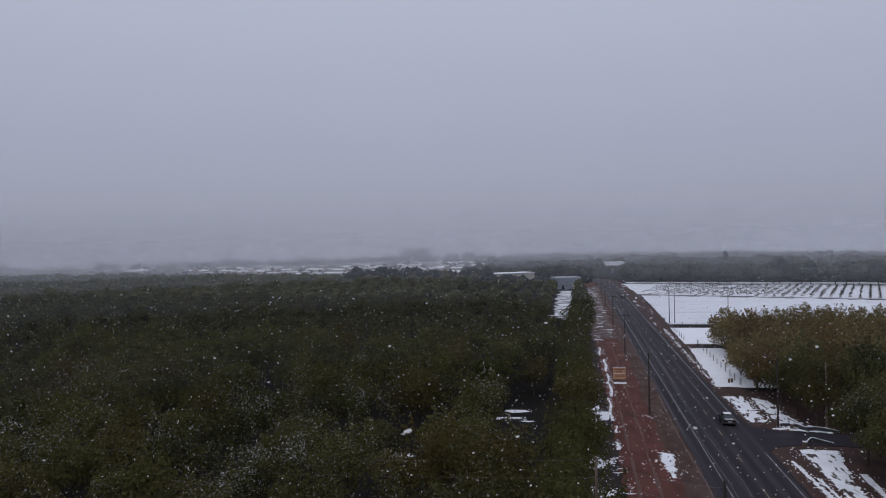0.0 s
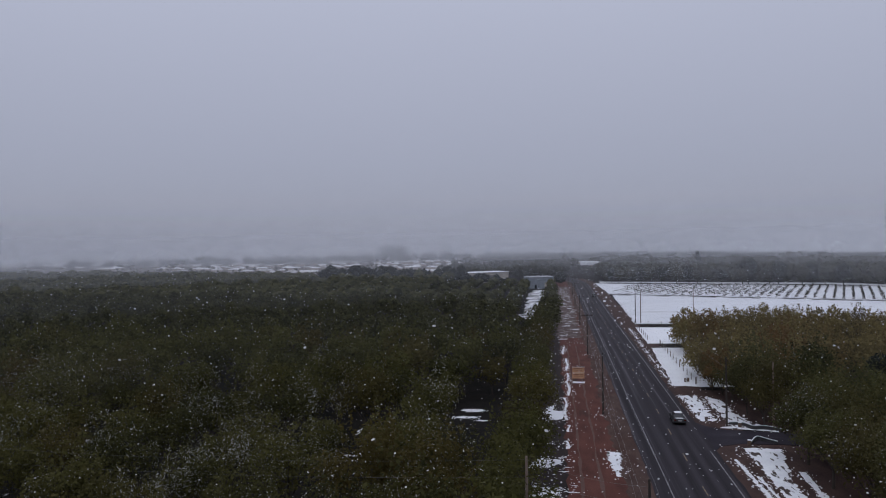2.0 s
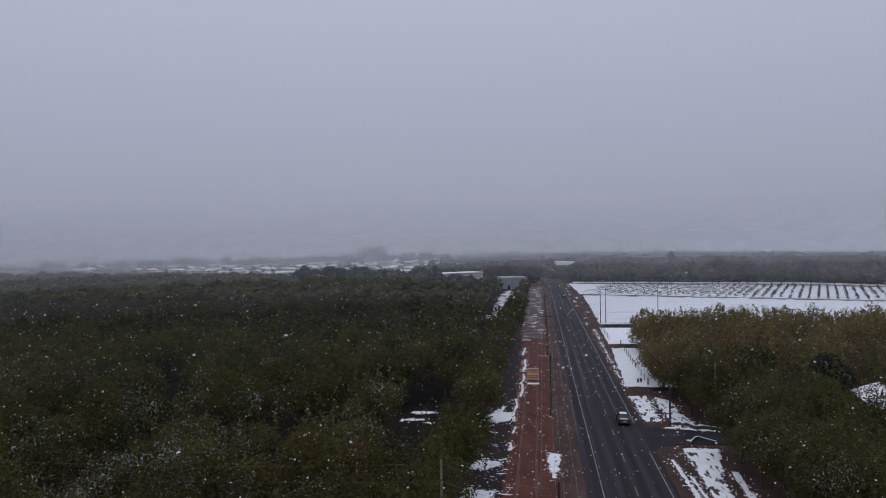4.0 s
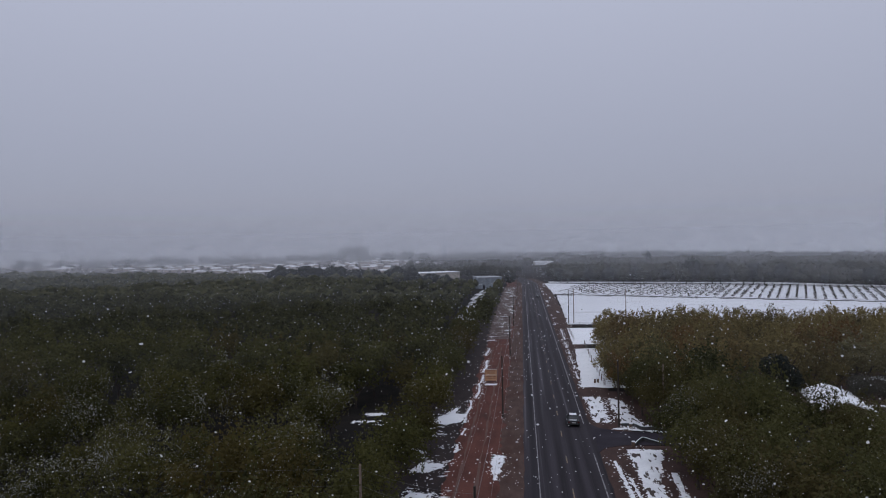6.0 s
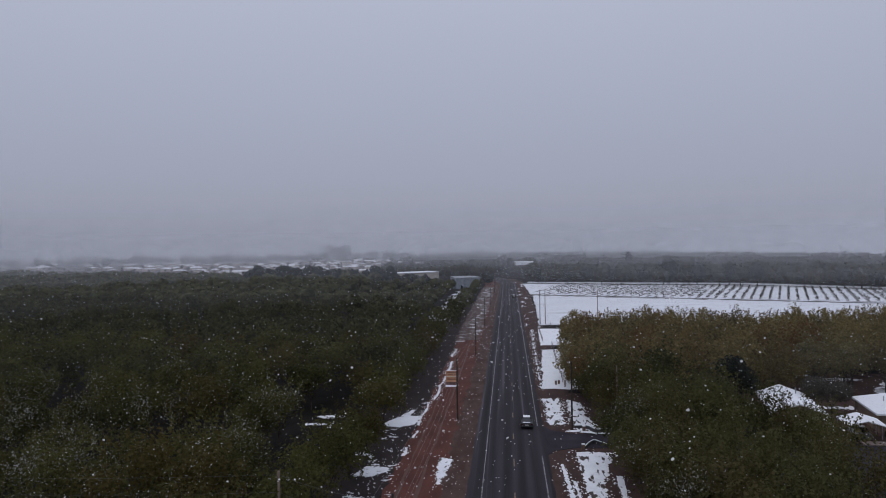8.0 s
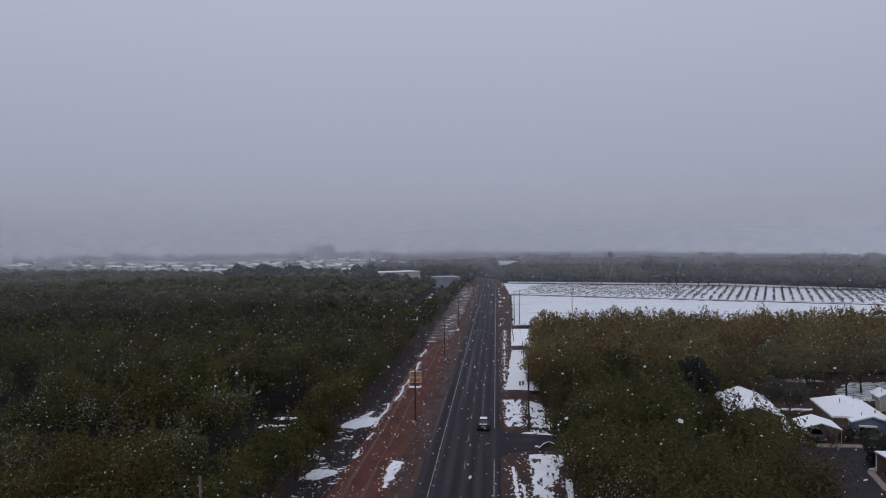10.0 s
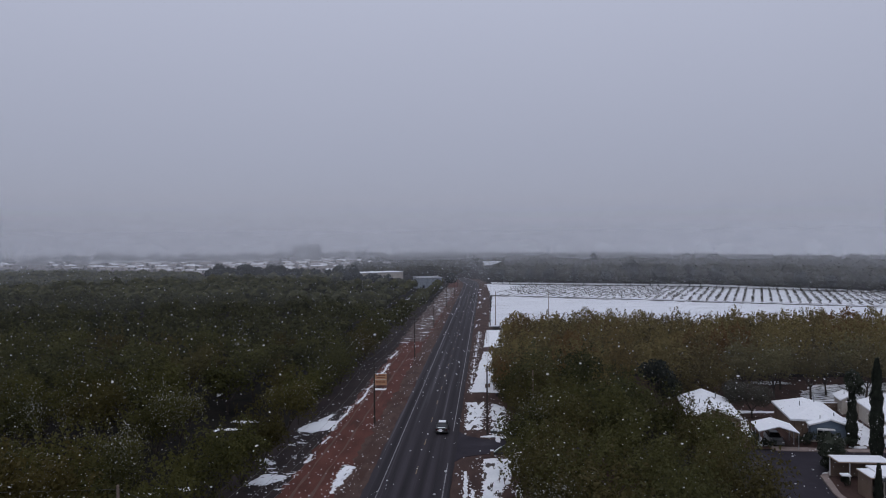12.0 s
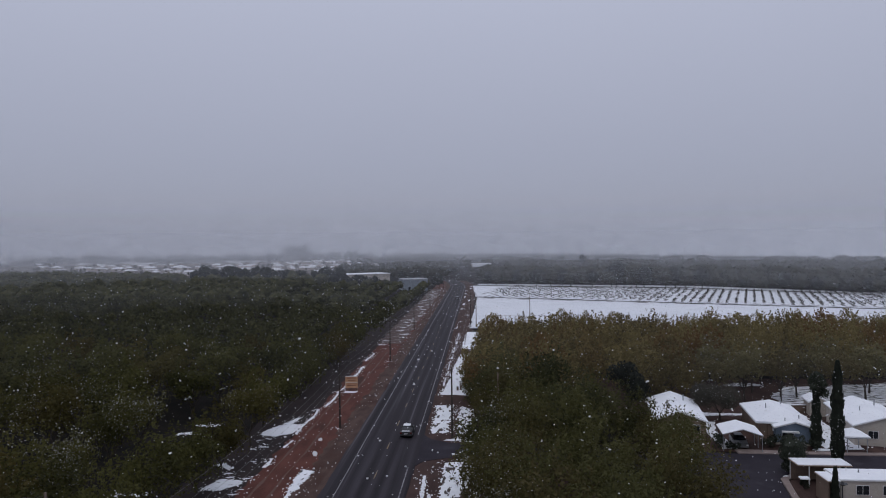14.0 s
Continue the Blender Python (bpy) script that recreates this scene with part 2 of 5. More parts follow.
M_WIRE = material("grey_cable", (0.11, 0.11, 0.115), (0.17, 0.17, 0.175), 0.5, 1.0, 5.0, 0)
M_INSUL = material("brown_porcelain", (0.09, 0.05, 0.04), (0.14, 0.08, 0.06), 0.3, 2.0, 9.0, 0)
M_SIGN = material("tan_signboard", (0.42, 0.22, 0.12), (0.56, 0.32, 0.19), 0.6, 0.8, 6.0, 0.1)
M_SIGNBAR = material("sign_lettering", (0.16, 0.06, 0.03), (0.24, 0.09, 0.05), 0.6, 1.0, 6.0, 0)
M_SIGNPALE = material("sign_pale_band", (0.60, 0.52, 0.42), (0.72, 0.64, 0.54), 0.6, 1.0, 6.0, 0)
M_BARK = material("bark", (0.022, 0.017, 0.014), (0.070, 0.055, 0.046), 0.9, 1.0, 9.0, 0.6, (3, 3, 0.6))
M_LEAF = leafy("pecan_foliage", (0.0145, 0.018, 0.0072), (0.083, 0.081, 0.025), 0.15, 0.5, 0.6, (0.082, 0.055, 0.016))
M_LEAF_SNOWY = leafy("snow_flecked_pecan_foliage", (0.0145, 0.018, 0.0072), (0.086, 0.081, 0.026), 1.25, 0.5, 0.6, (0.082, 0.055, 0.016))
# Paler than the near pecans: distance haze is mixed into the leaf tone.
M_LEAF_MID = leafy("hazed_pecan_foliage", (0.029, 0.0325, 0.016), (0.108, 0.103, 0.040), 0.0, 0)
M_LEAF_R = leafy("olive_foliage", (0.0175, 0.0215, 0.0112), (0.088, 0.089, 0.037), 0.25, 0.6, 0.5, (0.088, 0.054, 0.018))
M_LEAF_DUSK = leafy("dark_olive_foliage", (0.0178, 0.0208, 0.0098), (0.087, 0.085, 0.031), 0.4, 0.6, 0.5)
M_LEAF_YARD = leafy("grey_olive_foliage", (0.049, 0.044, 0.027), (0.156, 0.138, 0.069), 0.2, 0.5, 0.6)
M_LEAF_RUST = leafy("rusty_foliage", (0.055, 0.046, 0.023), (0.190, 0.151, 0.061), 0.0, 0.5, 0.9, (0.135, 0.066, 0.022))
# Leaf tone lightened to put more haze on the far trees.
M_LEAF_FAR = leafy("hazed_foliage", (0.032, 0.033, 0.022), (0.062, 0.059, 0.038), 0.0, 0)
M_LEAF_DARK = leafy("evergreen_foliage", (0.018, 0.022, 0.018), (0.052, 0.060, 0.045), 0.5)
M_LEAF_BELT = leafy("blackish_foliage", (0.007, 0.009, 0.008), (0.022, 0.026, 0.019), 0.2)
M_LEAF_GREY = leafy("grey_twigs", (0.028, 0.028, 0.022), (0.080, 0.075, 0.060), 0.2)
M_CONCRETE = material("concrete", (0.20, 0.18, 0.17), (0.34, 0.31, 0.29), 0.85, 0.8, 9.0, 0.2)
M_KERB = material("kerb_concrete", (0.155, 0.118, 0.108), (0.25, 0.20, 0.185), 0.85, 0.8, 9.0, 0.2)
M_TEALWALL = material("pale_green_plaster", (0.16, 0.21, 0.20), (0.24, 0.30, 0.285), 0.8, 0.8, 6.0, 0.2)
M_WALL_BLUE = material("blue_grey_siding", (0.10, 0.14, 0.19), (0.15, 0.19, 0.25), 0.6, 0.5, 8.0, 0.1)
M_WALL_TAN = material("tan_siding", (0.15, 0.105, 0.078), (0.23, 0.165, 0.125), 0.7, 0.5, 8.0, 0.1)
M_WALL_BEIGE = material("beige_siding", (0.34, 0.30, 0.26), (0.46, 0.42, 0.37), 0.7, 0.5, 8.0, 0.1)
M_WALL_FAR = material("house_render", (0.16, 0.14, 0.13), (0.42, 0.37, 0.33), 0.8, 0.05, 0.5, 0, spread=0.3)
M_WAREHOUSE = material("grey_blue_sheet_metal", (0.17, 0.20, 0.23), (0.25, 0.28, 0.32), 0.5, 0.3, 5.0, 0.05, (6, 6, 0.4))
M_GLASS = material("dark_window_glass", (0.012, 0.014, 0.017), (0.03, 0.033, 0.038), 0.08, 0.5, 2.0, 0)
M_TRIM = material("white_trim", (0.55, 0.55, 0.56), (0.70, 0.70, 0.71), 0.6, 1.0, 6.0, 0)
M_STONE_DARK = material("dark_stained_concrete", (0.030, 0.029, 0.034), (0.062, 0.058, 0.062), 0.85, 0.8, 9.0, 0.2)
M_WOOD = material("brown_timber", (0.07, 0.045, 0.032), (0.15, 0.10, 0.075), 0.8, 1.0, 10.0, 0.2)
M_CARDARK = material("dark_car_paint", (0.012, 0.013, 0.015), (0.024, 0.025, 0.028), 0.5, 0.6, 4.0, 0)
M_CARSILVER = material("grey_car_paint", (0.06, 0.063, 0.068), (0.10, 0.104, 0.11), 0.28, 0.6, 4.0, 0)
M_CARWHITE = material("white_car_paint", (0.5, 0.5, 0.5), (0.65, 0.65, 0.65), 0.3, 0.6, 4.0, 0)
M_TYRE = material("tyre_rubber", (0.012, 0.012, 0.012), (0.03, 0.03, 0.03), 0.85, 2.0, 9.0, 0.2)
M_REDLAMP = material("red_lamp_glass", (0.06, 0.006, 0.005), (0.09, 0.01, 0.008), 0.2, 1.0, 5.0, 0)
M_AWNSOFFIT = material("tan_soffit", (0.26, 0.19, 0.14), (0.36, 0.27, 0.21), 0.7, 0.6, 6.0, 0.05)


def flake_or_haze_material(name, tone, cover=1.0):
    """Snow in the air: half of the light goes through. With cover below 1, a see-through haze sheet instead, thinning
    out upwards and downwards.
    """
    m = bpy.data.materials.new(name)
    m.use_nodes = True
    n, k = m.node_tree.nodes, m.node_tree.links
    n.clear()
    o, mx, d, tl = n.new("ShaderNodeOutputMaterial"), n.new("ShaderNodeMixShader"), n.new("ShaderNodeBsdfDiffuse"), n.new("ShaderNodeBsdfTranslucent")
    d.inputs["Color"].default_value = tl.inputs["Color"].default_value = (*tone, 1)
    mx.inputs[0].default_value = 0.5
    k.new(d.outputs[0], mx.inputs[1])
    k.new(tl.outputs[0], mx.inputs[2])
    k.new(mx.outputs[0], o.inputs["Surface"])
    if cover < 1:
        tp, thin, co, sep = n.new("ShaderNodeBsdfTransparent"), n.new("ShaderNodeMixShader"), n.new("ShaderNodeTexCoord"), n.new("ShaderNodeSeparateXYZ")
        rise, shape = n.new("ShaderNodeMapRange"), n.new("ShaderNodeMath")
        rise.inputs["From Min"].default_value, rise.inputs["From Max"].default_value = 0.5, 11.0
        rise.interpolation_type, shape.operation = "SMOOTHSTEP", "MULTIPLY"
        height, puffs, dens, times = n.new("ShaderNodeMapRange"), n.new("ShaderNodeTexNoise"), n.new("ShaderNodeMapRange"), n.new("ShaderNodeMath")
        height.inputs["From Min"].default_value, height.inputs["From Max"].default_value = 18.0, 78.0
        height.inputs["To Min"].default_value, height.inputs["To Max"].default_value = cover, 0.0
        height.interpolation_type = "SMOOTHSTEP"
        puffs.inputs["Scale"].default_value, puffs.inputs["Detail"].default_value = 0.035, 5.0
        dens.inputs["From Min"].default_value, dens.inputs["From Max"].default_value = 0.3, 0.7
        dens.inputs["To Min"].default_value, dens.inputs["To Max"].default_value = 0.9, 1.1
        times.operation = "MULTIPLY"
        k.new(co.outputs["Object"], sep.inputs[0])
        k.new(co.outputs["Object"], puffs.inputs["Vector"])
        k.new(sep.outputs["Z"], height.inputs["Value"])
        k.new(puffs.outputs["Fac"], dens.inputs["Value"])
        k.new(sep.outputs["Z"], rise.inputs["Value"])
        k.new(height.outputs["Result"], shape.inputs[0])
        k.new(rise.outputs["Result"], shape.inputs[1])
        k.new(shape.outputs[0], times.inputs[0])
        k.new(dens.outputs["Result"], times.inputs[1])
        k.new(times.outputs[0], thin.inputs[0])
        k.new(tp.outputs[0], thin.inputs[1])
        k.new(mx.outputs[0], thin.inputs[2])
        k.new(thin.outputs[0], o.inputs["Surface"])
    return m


M_FLAKE = flake_or_haze_material("airborne_snow", (0.95, 0.95, 0.97))


# ---- mesh helpers ----
def from_lists(name, verts, faces, mat, parent=None, label=""):
    me = bpy.data.meshes.new(name)
    me.from_pydata([tuple(v) for v in verts], [], [tuple(f) for f in faces])
    me.materials.append(mat)
    me.update()
    ob = new(name, me)
    if parent:
        ob.parent = parent
    if label:
        ob["label"] = label
    return ob


def from_tris(name, pts, size, mat, parent=None):
    """One mesh from an array (n * size, 3) of corners: n loose faces of that many corners."""
    me = bpy.data.meshes.new(name)
    n = len(pts) // size
    me.vertices.add(len(pts))
    me.vertices.foreach_set("co", np.asarray(pts, dtype=np.float32).ravel())
    me.loops.add(len(pts))
    me.loops.foreach_set("vertex_index", np.arange(len(pts), dtype=np.int32))
    me.polygons.add(n)
    me.polygons.foreach_set("loop_start", np.arange(n, dtype=np.int32) * size)
    me.update(calc_edges=True)
    me.materials.append(mat)
    ob = new(name, me)
    if parent:
        ob.parent = parent
    return ob


def part(name, bm, mat, parent=None, label=""):
    me = bpy.data.meshes.new(name)
    bm.to_mesh(me)
    bm.free()
    me.materials.append(mat)
    ob = new(name, me)
    if parent:
        ob.parent = parent
    if label:
        ob["label"] = label
    return ob


def box(bm, x0, x1, y0, y1, z0, z1, bevel=0.0):
    m = Matrix.Translation(((x0 + x1) / 2, (y0 + y1) / 2, (z0 + z1) / 2)) @ Matrix.Diagonal((x1 - x0, y1 - y0, z1 - z0, 1))
    made = bmesh.ops.create_cube(bm, size=1, matrix=m)["verts"]
    if bevel:
        edges = list({e for v in made for e in v.link_edges})
        bmesh.ops.bevel(bm, geom=edges, offset=bevel, segments=1, affect="EDGES")
    return bm


def boxed(name, dims, mat, parent=None, label="", bevel=0.0):
    return part(name, box(bmesh.new(), *dims, bevel), mat, parent, label)


def tube(bm, a, b, r0, r1, sides=8):
    a, b = Vector(a), Vector(b)
    d = b - a
    m = Matrix.Translation((a + b) / 2) @ d.to_track_quat("Z", "Y").to_matrix().to_4x4()
    bmesh.ops.create_cone(bm, cap_ends=True, segments=sides, radius1=r0, radius2=r1, depth=d.length, matrix=m)
    return bm


def thing(name, m, label, category, group="", kind=""):
    ob = new(name)
    ob.matrix_world = m
    ob.empty_display_size = 0.3
    return tagged(ob, label, category, group, kind)


def ragged(outline, step, rough, rng):
    """A closed outline cut into short steps, each pushed in or out by chance."""
    pts = []
    for i, (x, y) in enumerate(outline):
        x2, y2 = outline[(i + 1) % len(outline)]
        length = math.hypot(x2 - x, y2 - y)
        k = max(1, int(length / step))
        nx, ny = (y2 - y) / max(length, 1e-6), (x - x2) / max(length, 1e-6)
        for j in range(k):
            f = j / k
            px, py = x + (x2 - x) * f, y + (y2 - y) * f
            q = noise.noise((px * 0.35, py * 0.35, 3.1)) * rough * 1.2 + rng.uniform(-1, 1) * rough * 0.6
            pts.append((px + nx * q, py + ny * q))
    return pts


def slab(name, outline, z0, z1, mat, parent=None, inset=0.15):
    """A thin layer with that outline; its rim slopes down by inset."""
    n = len(outline)
    cx, cy = sum(p[0] for p in outline) / n, sum(p[1] for p in outline) / n
    bm = bmesh.new()
    top = []
    for x, y in outline:
        d = max(math.hypot(x - cx, y - cy), 0.01)
        f = max(0.2, 1 - inset / d)
        top.append(bm.verts.new((cx + (x - cx) * f, cy + (y - cy) * f, z1)))
    low = [bm.verts.new((x, y, z0)) for x, y in outline]
    face = bm.faces.new(top)
    for i in range(n):
        bm.faces.new((low[i], low[(i + 1) % n], top[(i + 1) % n], top[i]))
    bmesh.ops.triangulate(bm, faces=[face])
    bmesh.ops.recalc_face_normals(bm, faces=bm.faces)
    return part(name, bm, mat, parent)


def scraps(name, places, mat):
    """Many small low mounds in one mesh: (x, y, rx, ry, z)."""
    rng = random.Random(7)
    verts, faces = [], []
    for x, y, rx, ry, z in places:
        k = rng.randint(6, 9)
        base = len(verts)
        for i in range(k):
            a = math.tau * i / k
            q = rng.uniform(0.55, 1.15)
            verts.append((x + math.cos(a) * rx * q, y + math.sin(a) * ry * q, z))
        verts.append((x, y, z + min(rx, ry) * 0.25 + 0.02))
        faces += [(base + i, base + (i + 1) % k, base + k) for i in range(k)]
    return from_lists(name, verts, faces, mat)


# ---- ground, roads ----
def sheet(name, x0, x1, y0, y1, z, nx, ny, mat):
    xs, ys = np.linspace(x0, x1, nx + 1), np.linspace(y0, y1, ny + 1)
    verts = [(x, y, z) for y in ys for x in xs]
    faces = [(j * (nx + 1) + i, j * (nx + 1) + i + 1, (j + 1) * (nx + 1) + i + 1, (j + 1) * (nx + 1) + i) for j in range(ny) for i in range(nx)]
    return from_lists(name, verts, faces, mat)


ground = tagged(sheet("ground", -2600, 2600, -700, 2600, -0.03, 26, 20, M_GROUND), "orchard soil and leaf litter toned near black for shade, with thin snow", "ground", kind="structure")
plain = tagged(slab("snow_plain", ragged([(-2100, 1500), (-1000, 900), (-270, 490), (-170, 470), (-60, 640), (-20, 900), (-20, 2200), (-2100, 2200)], 60, 14, random.Random(2)), -0.02, 0.02, M_FARGROUND), "snow-covered open ground round the distant houses", "ground", kind="structure")

BEND = 440.0


def road_x(y):
    """The centre line: straight, then easing to the side at its far end."""
    return 0.0 if y < BEND else -0.0012 * (y - BEND) ** 2


def ribbon(name, x0, x1, y0, y1, z0, z1, mat, parent=None, step=8.0, wobble=0.0, seed=0, label=""):
    """A strip along the road between two offsets from its centre, z1 thick above z0."""
    rng = random.Random(seed)
    ys = np.linspace(y0, y1, max(2, int((y1 - y0) / step) + 1))
    verts, faces = [], []
    for y in ys:
        c = road_x(y)
        a, b = c + x0 + rng.uniform(-wobble, wobble), c + x1 + rng.uniform(-wobble, wobble)
        verts += [(a, y, z0), (a + 0.02, y, z1), (b - 0.02, y, z1), (b, y, z0)]
    for i in range(len(ys) - 1):
        p, q = 4 * i, 4 * i + 4
        faces += [(p, p + 1, q + 1, q)[::-1], (p + 1, p + 2, q + 2, q + 1), (p + 2, p + 3, q + 3, q + 2)]
    return from_lists(name, verts, faces, mat, parent, label)


tagged(ribbon("dirt_verge", -15.2, -5.3, -60, 520, -0.03, 0.0, M_DIRT, None, 2.0, 0.45, 3), "bare red-brown earth verge beside the road", "verge", kind="structure")
tagged(ribbon("earth_verge", -22.5, -14.9, -60, 330, -0.035, -0.006, M_DIRT_EDGE, None, 2.0, 0.6, 14), "blackish strip of earth along the orchard edge", "verge", kind="structure")
tagged(ribbon("earth_verge", 4.2, 10.5, -60, 520, -0.03, 0.0, M_DIRT_DARK, None, 2.0, 0.4, 4), "narrow dark earth verge beside the road", "verge", kind="structure")
tagged(ribbon("gravel_shoulder", -8.6, -5.2, -60, 500, -0.02, 0.012, M_GRAVEL, None, 1.6, 0.5, 9), "greyish gravel shoulder along the asphalt edge", "shoulder", kind="structure")
tagged(ribbon("dusted_verge", -16.2, -8.9, 205, 430, -0.02, 0.008, M_DUSTED, None, 2.0, 0.7, 10), "grey-brown earth thinly dusted with snow", "verge", kind="structure")
road = tagged(ribbon("road", -5.55, 4.6, -60, 540, -0.03, 0.05, M_ASPHALT, None, 3.0, 0.1, 5), "wet dark asphalt two-lane road", "road", kind="structure")
ribbon("edge_line", -3.81, -3.69, -60, 530, 0.05, 0.056, M_LINE, road, 4.0, 0.012, 6)
ribbon("edge_line", 3.68, 3.82, -60, 97.2, 0.05, 0.056, M_LINE, road, 4.0, 0.012, 7)
ribbon("edge_line", 3.68, 3.82, 112.2, 530, 0.05, 0.056, M_LINE, road, 4.0, 0.012, 8)
for i in range(36):
    y = 44 + i * 12.2
    ribbon("centre_dash", -0.07, 0.07, y, y + 3.05, 0.05, 0.056, M_YELLOW, road, 3.05)
for k, (x, w) in enumerate(((-13.4, 0.3), (-11.2, 0.3))):
    tagged(ribbon("tyre_track", x - w / 2, x + w / 2, 40, 190, 0.0, 0.006, M_TRACK, None, 3.0, 0.16, 20 + k), "pale tyre track pressed into the red earth", "tyre track", "tyre tracks", "structure")

# side street into the trailer park and the lane that leaves it
def flat(name, outline, z0, z1, mat, label, category, rough=0.0):
    pts = ragged(outline, 2.0, rough, random.Random(len(outline))) if rough else outline
    return tagged(slab(name, pts, z0, z1, mat, None, 0.03), label, category, kind="structure")


flat("side_street", [(4.4, 97.4), (5.6, 99.8), (8.5, 101.2), (14, 101.4), (34, 99.2), (38, 96.5), (39.5, 92), (39.5, 40), (47.2, 40), (47.8, 88), (49.2, 94.2), (52, 96.6), (64, 96.8), (130, 96.0), (130, 103.4), (66, 103.6), (48, 104.2), (30, 106.5), (14, 107.6), (8.5, 108.2), (5.8, 110), (4.4, 112.6)], -0.03, 0.046, M_STREET, "dark asphalt street of the trailer park", "street")
flat("kerb", [(48.0, 104.1), (66, 103.6), (130, 103.4), (130, 104.5), (66, 104.8), (57, 105.1), (48, 106.0)], -0.03, 0.16, M_KERB, "pale concrete kerb along the park street", "kerb")
flat("kerb", [(47.25, 40), (47.85, 88), (49.25, 94.2), (52, 96.55), (58, 96.7), (58, 95.9), (52.4, 95.8), (50.0, 93.8), (48.6, 88), (48.0, 40)], -0.03, 0.16, M_KERB, "curved concrete kerb round the corner plot", "kerb")
flat("yard", [(48.6, 40), (48.7, 88), (50.1, 93.7), (52.5, 95.7), (130, 95.2), (130, 40)], -0.03, 0.03, M_DIRT_DARK, "bare dark earth yard of the corner plot", "yard")
flat("yard", [(44, 105.4), (66, 104.7), (130, 104.4), (130, 122), (44, 122)], -0.03, 0.03, M_DIRT_DARK, "bare earth yards in front of the houses", "yard")

flat("snow_field", [(-30, 1172), (200, 1172), (330, 925), (470, 655), (620, 400), (2200, 400), (2200, 2250), (-1000, 2250), (-1500, 2000), (-1100, 1230), (-700, 1172)], -0.02, 0.07, M_HAZE_PLAIN, "endless plain beyond the wood, toned like the hazy horizon sky", "snow field")
flat("snow_field", [(-1960, 1990), (-1180, 1230), (-960, 1270), (-1150, 1480), (-1340, 1720)], -0.02, 0.06, M_SNOW_FIELD, "open snow field beside the distant village", "snow field", 6.0)
flat("earth_plot", [(10.2, 60), (10.4, 101.2), (14, 101.3), (27, 99.8), (27, 60)], -0.03, -0.004, M_DIRT_DARK, "bare brown earth under the trees by the street", "earth")
flat("earth_plot", [(10.2, 110.6), (14, 108.2), (30, 107), (30, 136), (10.2, 136)], -0.03, -0.004, M_DIRT_DARK, "bare brown earth under the trees by the street", "earth")
flat("earth_plot", [(30, 122.3), (130, 122.3), (130, 156), (30, 156)], -0.03, -0.002, M_DIRT_DARK, "bare brown earth under the trees behind the houses", "earth")
# ---- snow on the ground ----
rng = random.Random(11)
bits = []


def snow(outline, label, step=0.7, rough=0.35, z=0.05, mat=None, kind="stuff", group="snow patches", name="snow_patch"):
    edge = ragged(outline, step, rough, rng)
    if step < 1:
        for x, y in edge:
            for _ in range(2):
                if rng.random() < 0.6:
                    q = rng.uniform(0.03, 0.13) * (1 + y / 300)
                    bits.append((x + rng.gauss(0, 0.45), y + rng.gauss(0, 0.7), q, q * rng.uniform(0.7, 1.8), 0.0))
    return tagged(slab(name, edge, -0.02, z, mat or (M_SNOW_HOLED if step < 1 else M_SNOW)), label, "snow", group, kind)


PATCH = "ragged patch of white snow on dark earth"
snow([(-20.1, 111.6), (-17.6, 110.9), (-15.7, 112.2), (-14.9, 114.4), (-15.3, 117.8), (-17.6, 117.8), (-19.6, 115.2), (-20.3, 113.2)], PATCH, 0.3, 0.3, mat=M_SNOW)
snow([(-20.0, 88.6), (-17.6, 88.2), (-15.6, 90.6), (-15.8, 91.8), (-18.8, 92.0)], PATCH, 0.3, 0.35)
snow([(-21.8, 97.6), (-19.2, 95.6), (-18.6, 96.2), (-20.8, 98.6)], PATCH, 0.3, 0.3)
snow([(-20, 77.5), (-16.2, 77), (-16.0, 81), (-18.6, 81.5)], PATCH, 0.3, 0.4)
snow([(-18.4, 117.6), (-16.8, 117.8), (-16.4, 122), (-17.2, 122)], PATCH, 0.5, 0.3)
snow([(-9.2, 85.9), (-8.8, 86.0), (-8.3, 91), (-8.2, 95.6), (-9.6, 96.2), (-9.8, 93.6)], PATCH, 0.3, 0.4)
for y0, y1, x in ((96.5, 101, -15.0), (105, 110, -14.6), (112, 128, -14.9), (129, 152, -14.1), (154, 170, -14.0), (176, 188, -14.6)):
    ys = np.arange(y0, y1, 1.3)
    left = [(x - 0.1 - 0.2 * math.sin(y * 0.5) - rng.uniform(0, 0.2), y) for y in ys]
    right = [(x + 0.1 - 0.2 * math.sin(y * 0.5) + rng.uniform(0, 0.22), y) for y in ys]
    snow(left + right[::-1], "thin ragged line of snow along a furrow", 0.35, 0.14)
# beyond the sign the verge carries broken cross streaks
for i in range(30):
    y = 194 + i * 7.7 + rng.uniform(-2, 2)
    x = rng.uniform(-16, -10)
    w, d = rng.uniform(0.6, 3.0), rng.uniform(0.5, 1.5)
    snow([(x, y), (x + w * 0.5, y - d * 0.4), (x + w, y + rng.uniform(-1, 1)), (x + w * 0.9, y + d), (x + w * 0.3, y + d * 1.3)], "smear of snow on the earth verge", 0.5, 0.35, mat=M_SNOW_THIN)
rl = random.Random(91)
for i in range(22):
    x, y = rl.uniform(-19.8, -14.6), rl.choice((rl.uniform(103, 112), rl.uniform(84, 99), rl.uniform(76, 84)))
    w, d = rl.uniform(0.3, 1.6), rl.uniform(0.15, 0.5)
    snow([(x, y), (x + w * 0.5, y - d * 0.5), (x + w, y + rl.uniform(-0.2, 0.3)), (x + w * 0.5, y + d * 0.6)], "small streak of snow on dark earth", 0.3, 0.1)
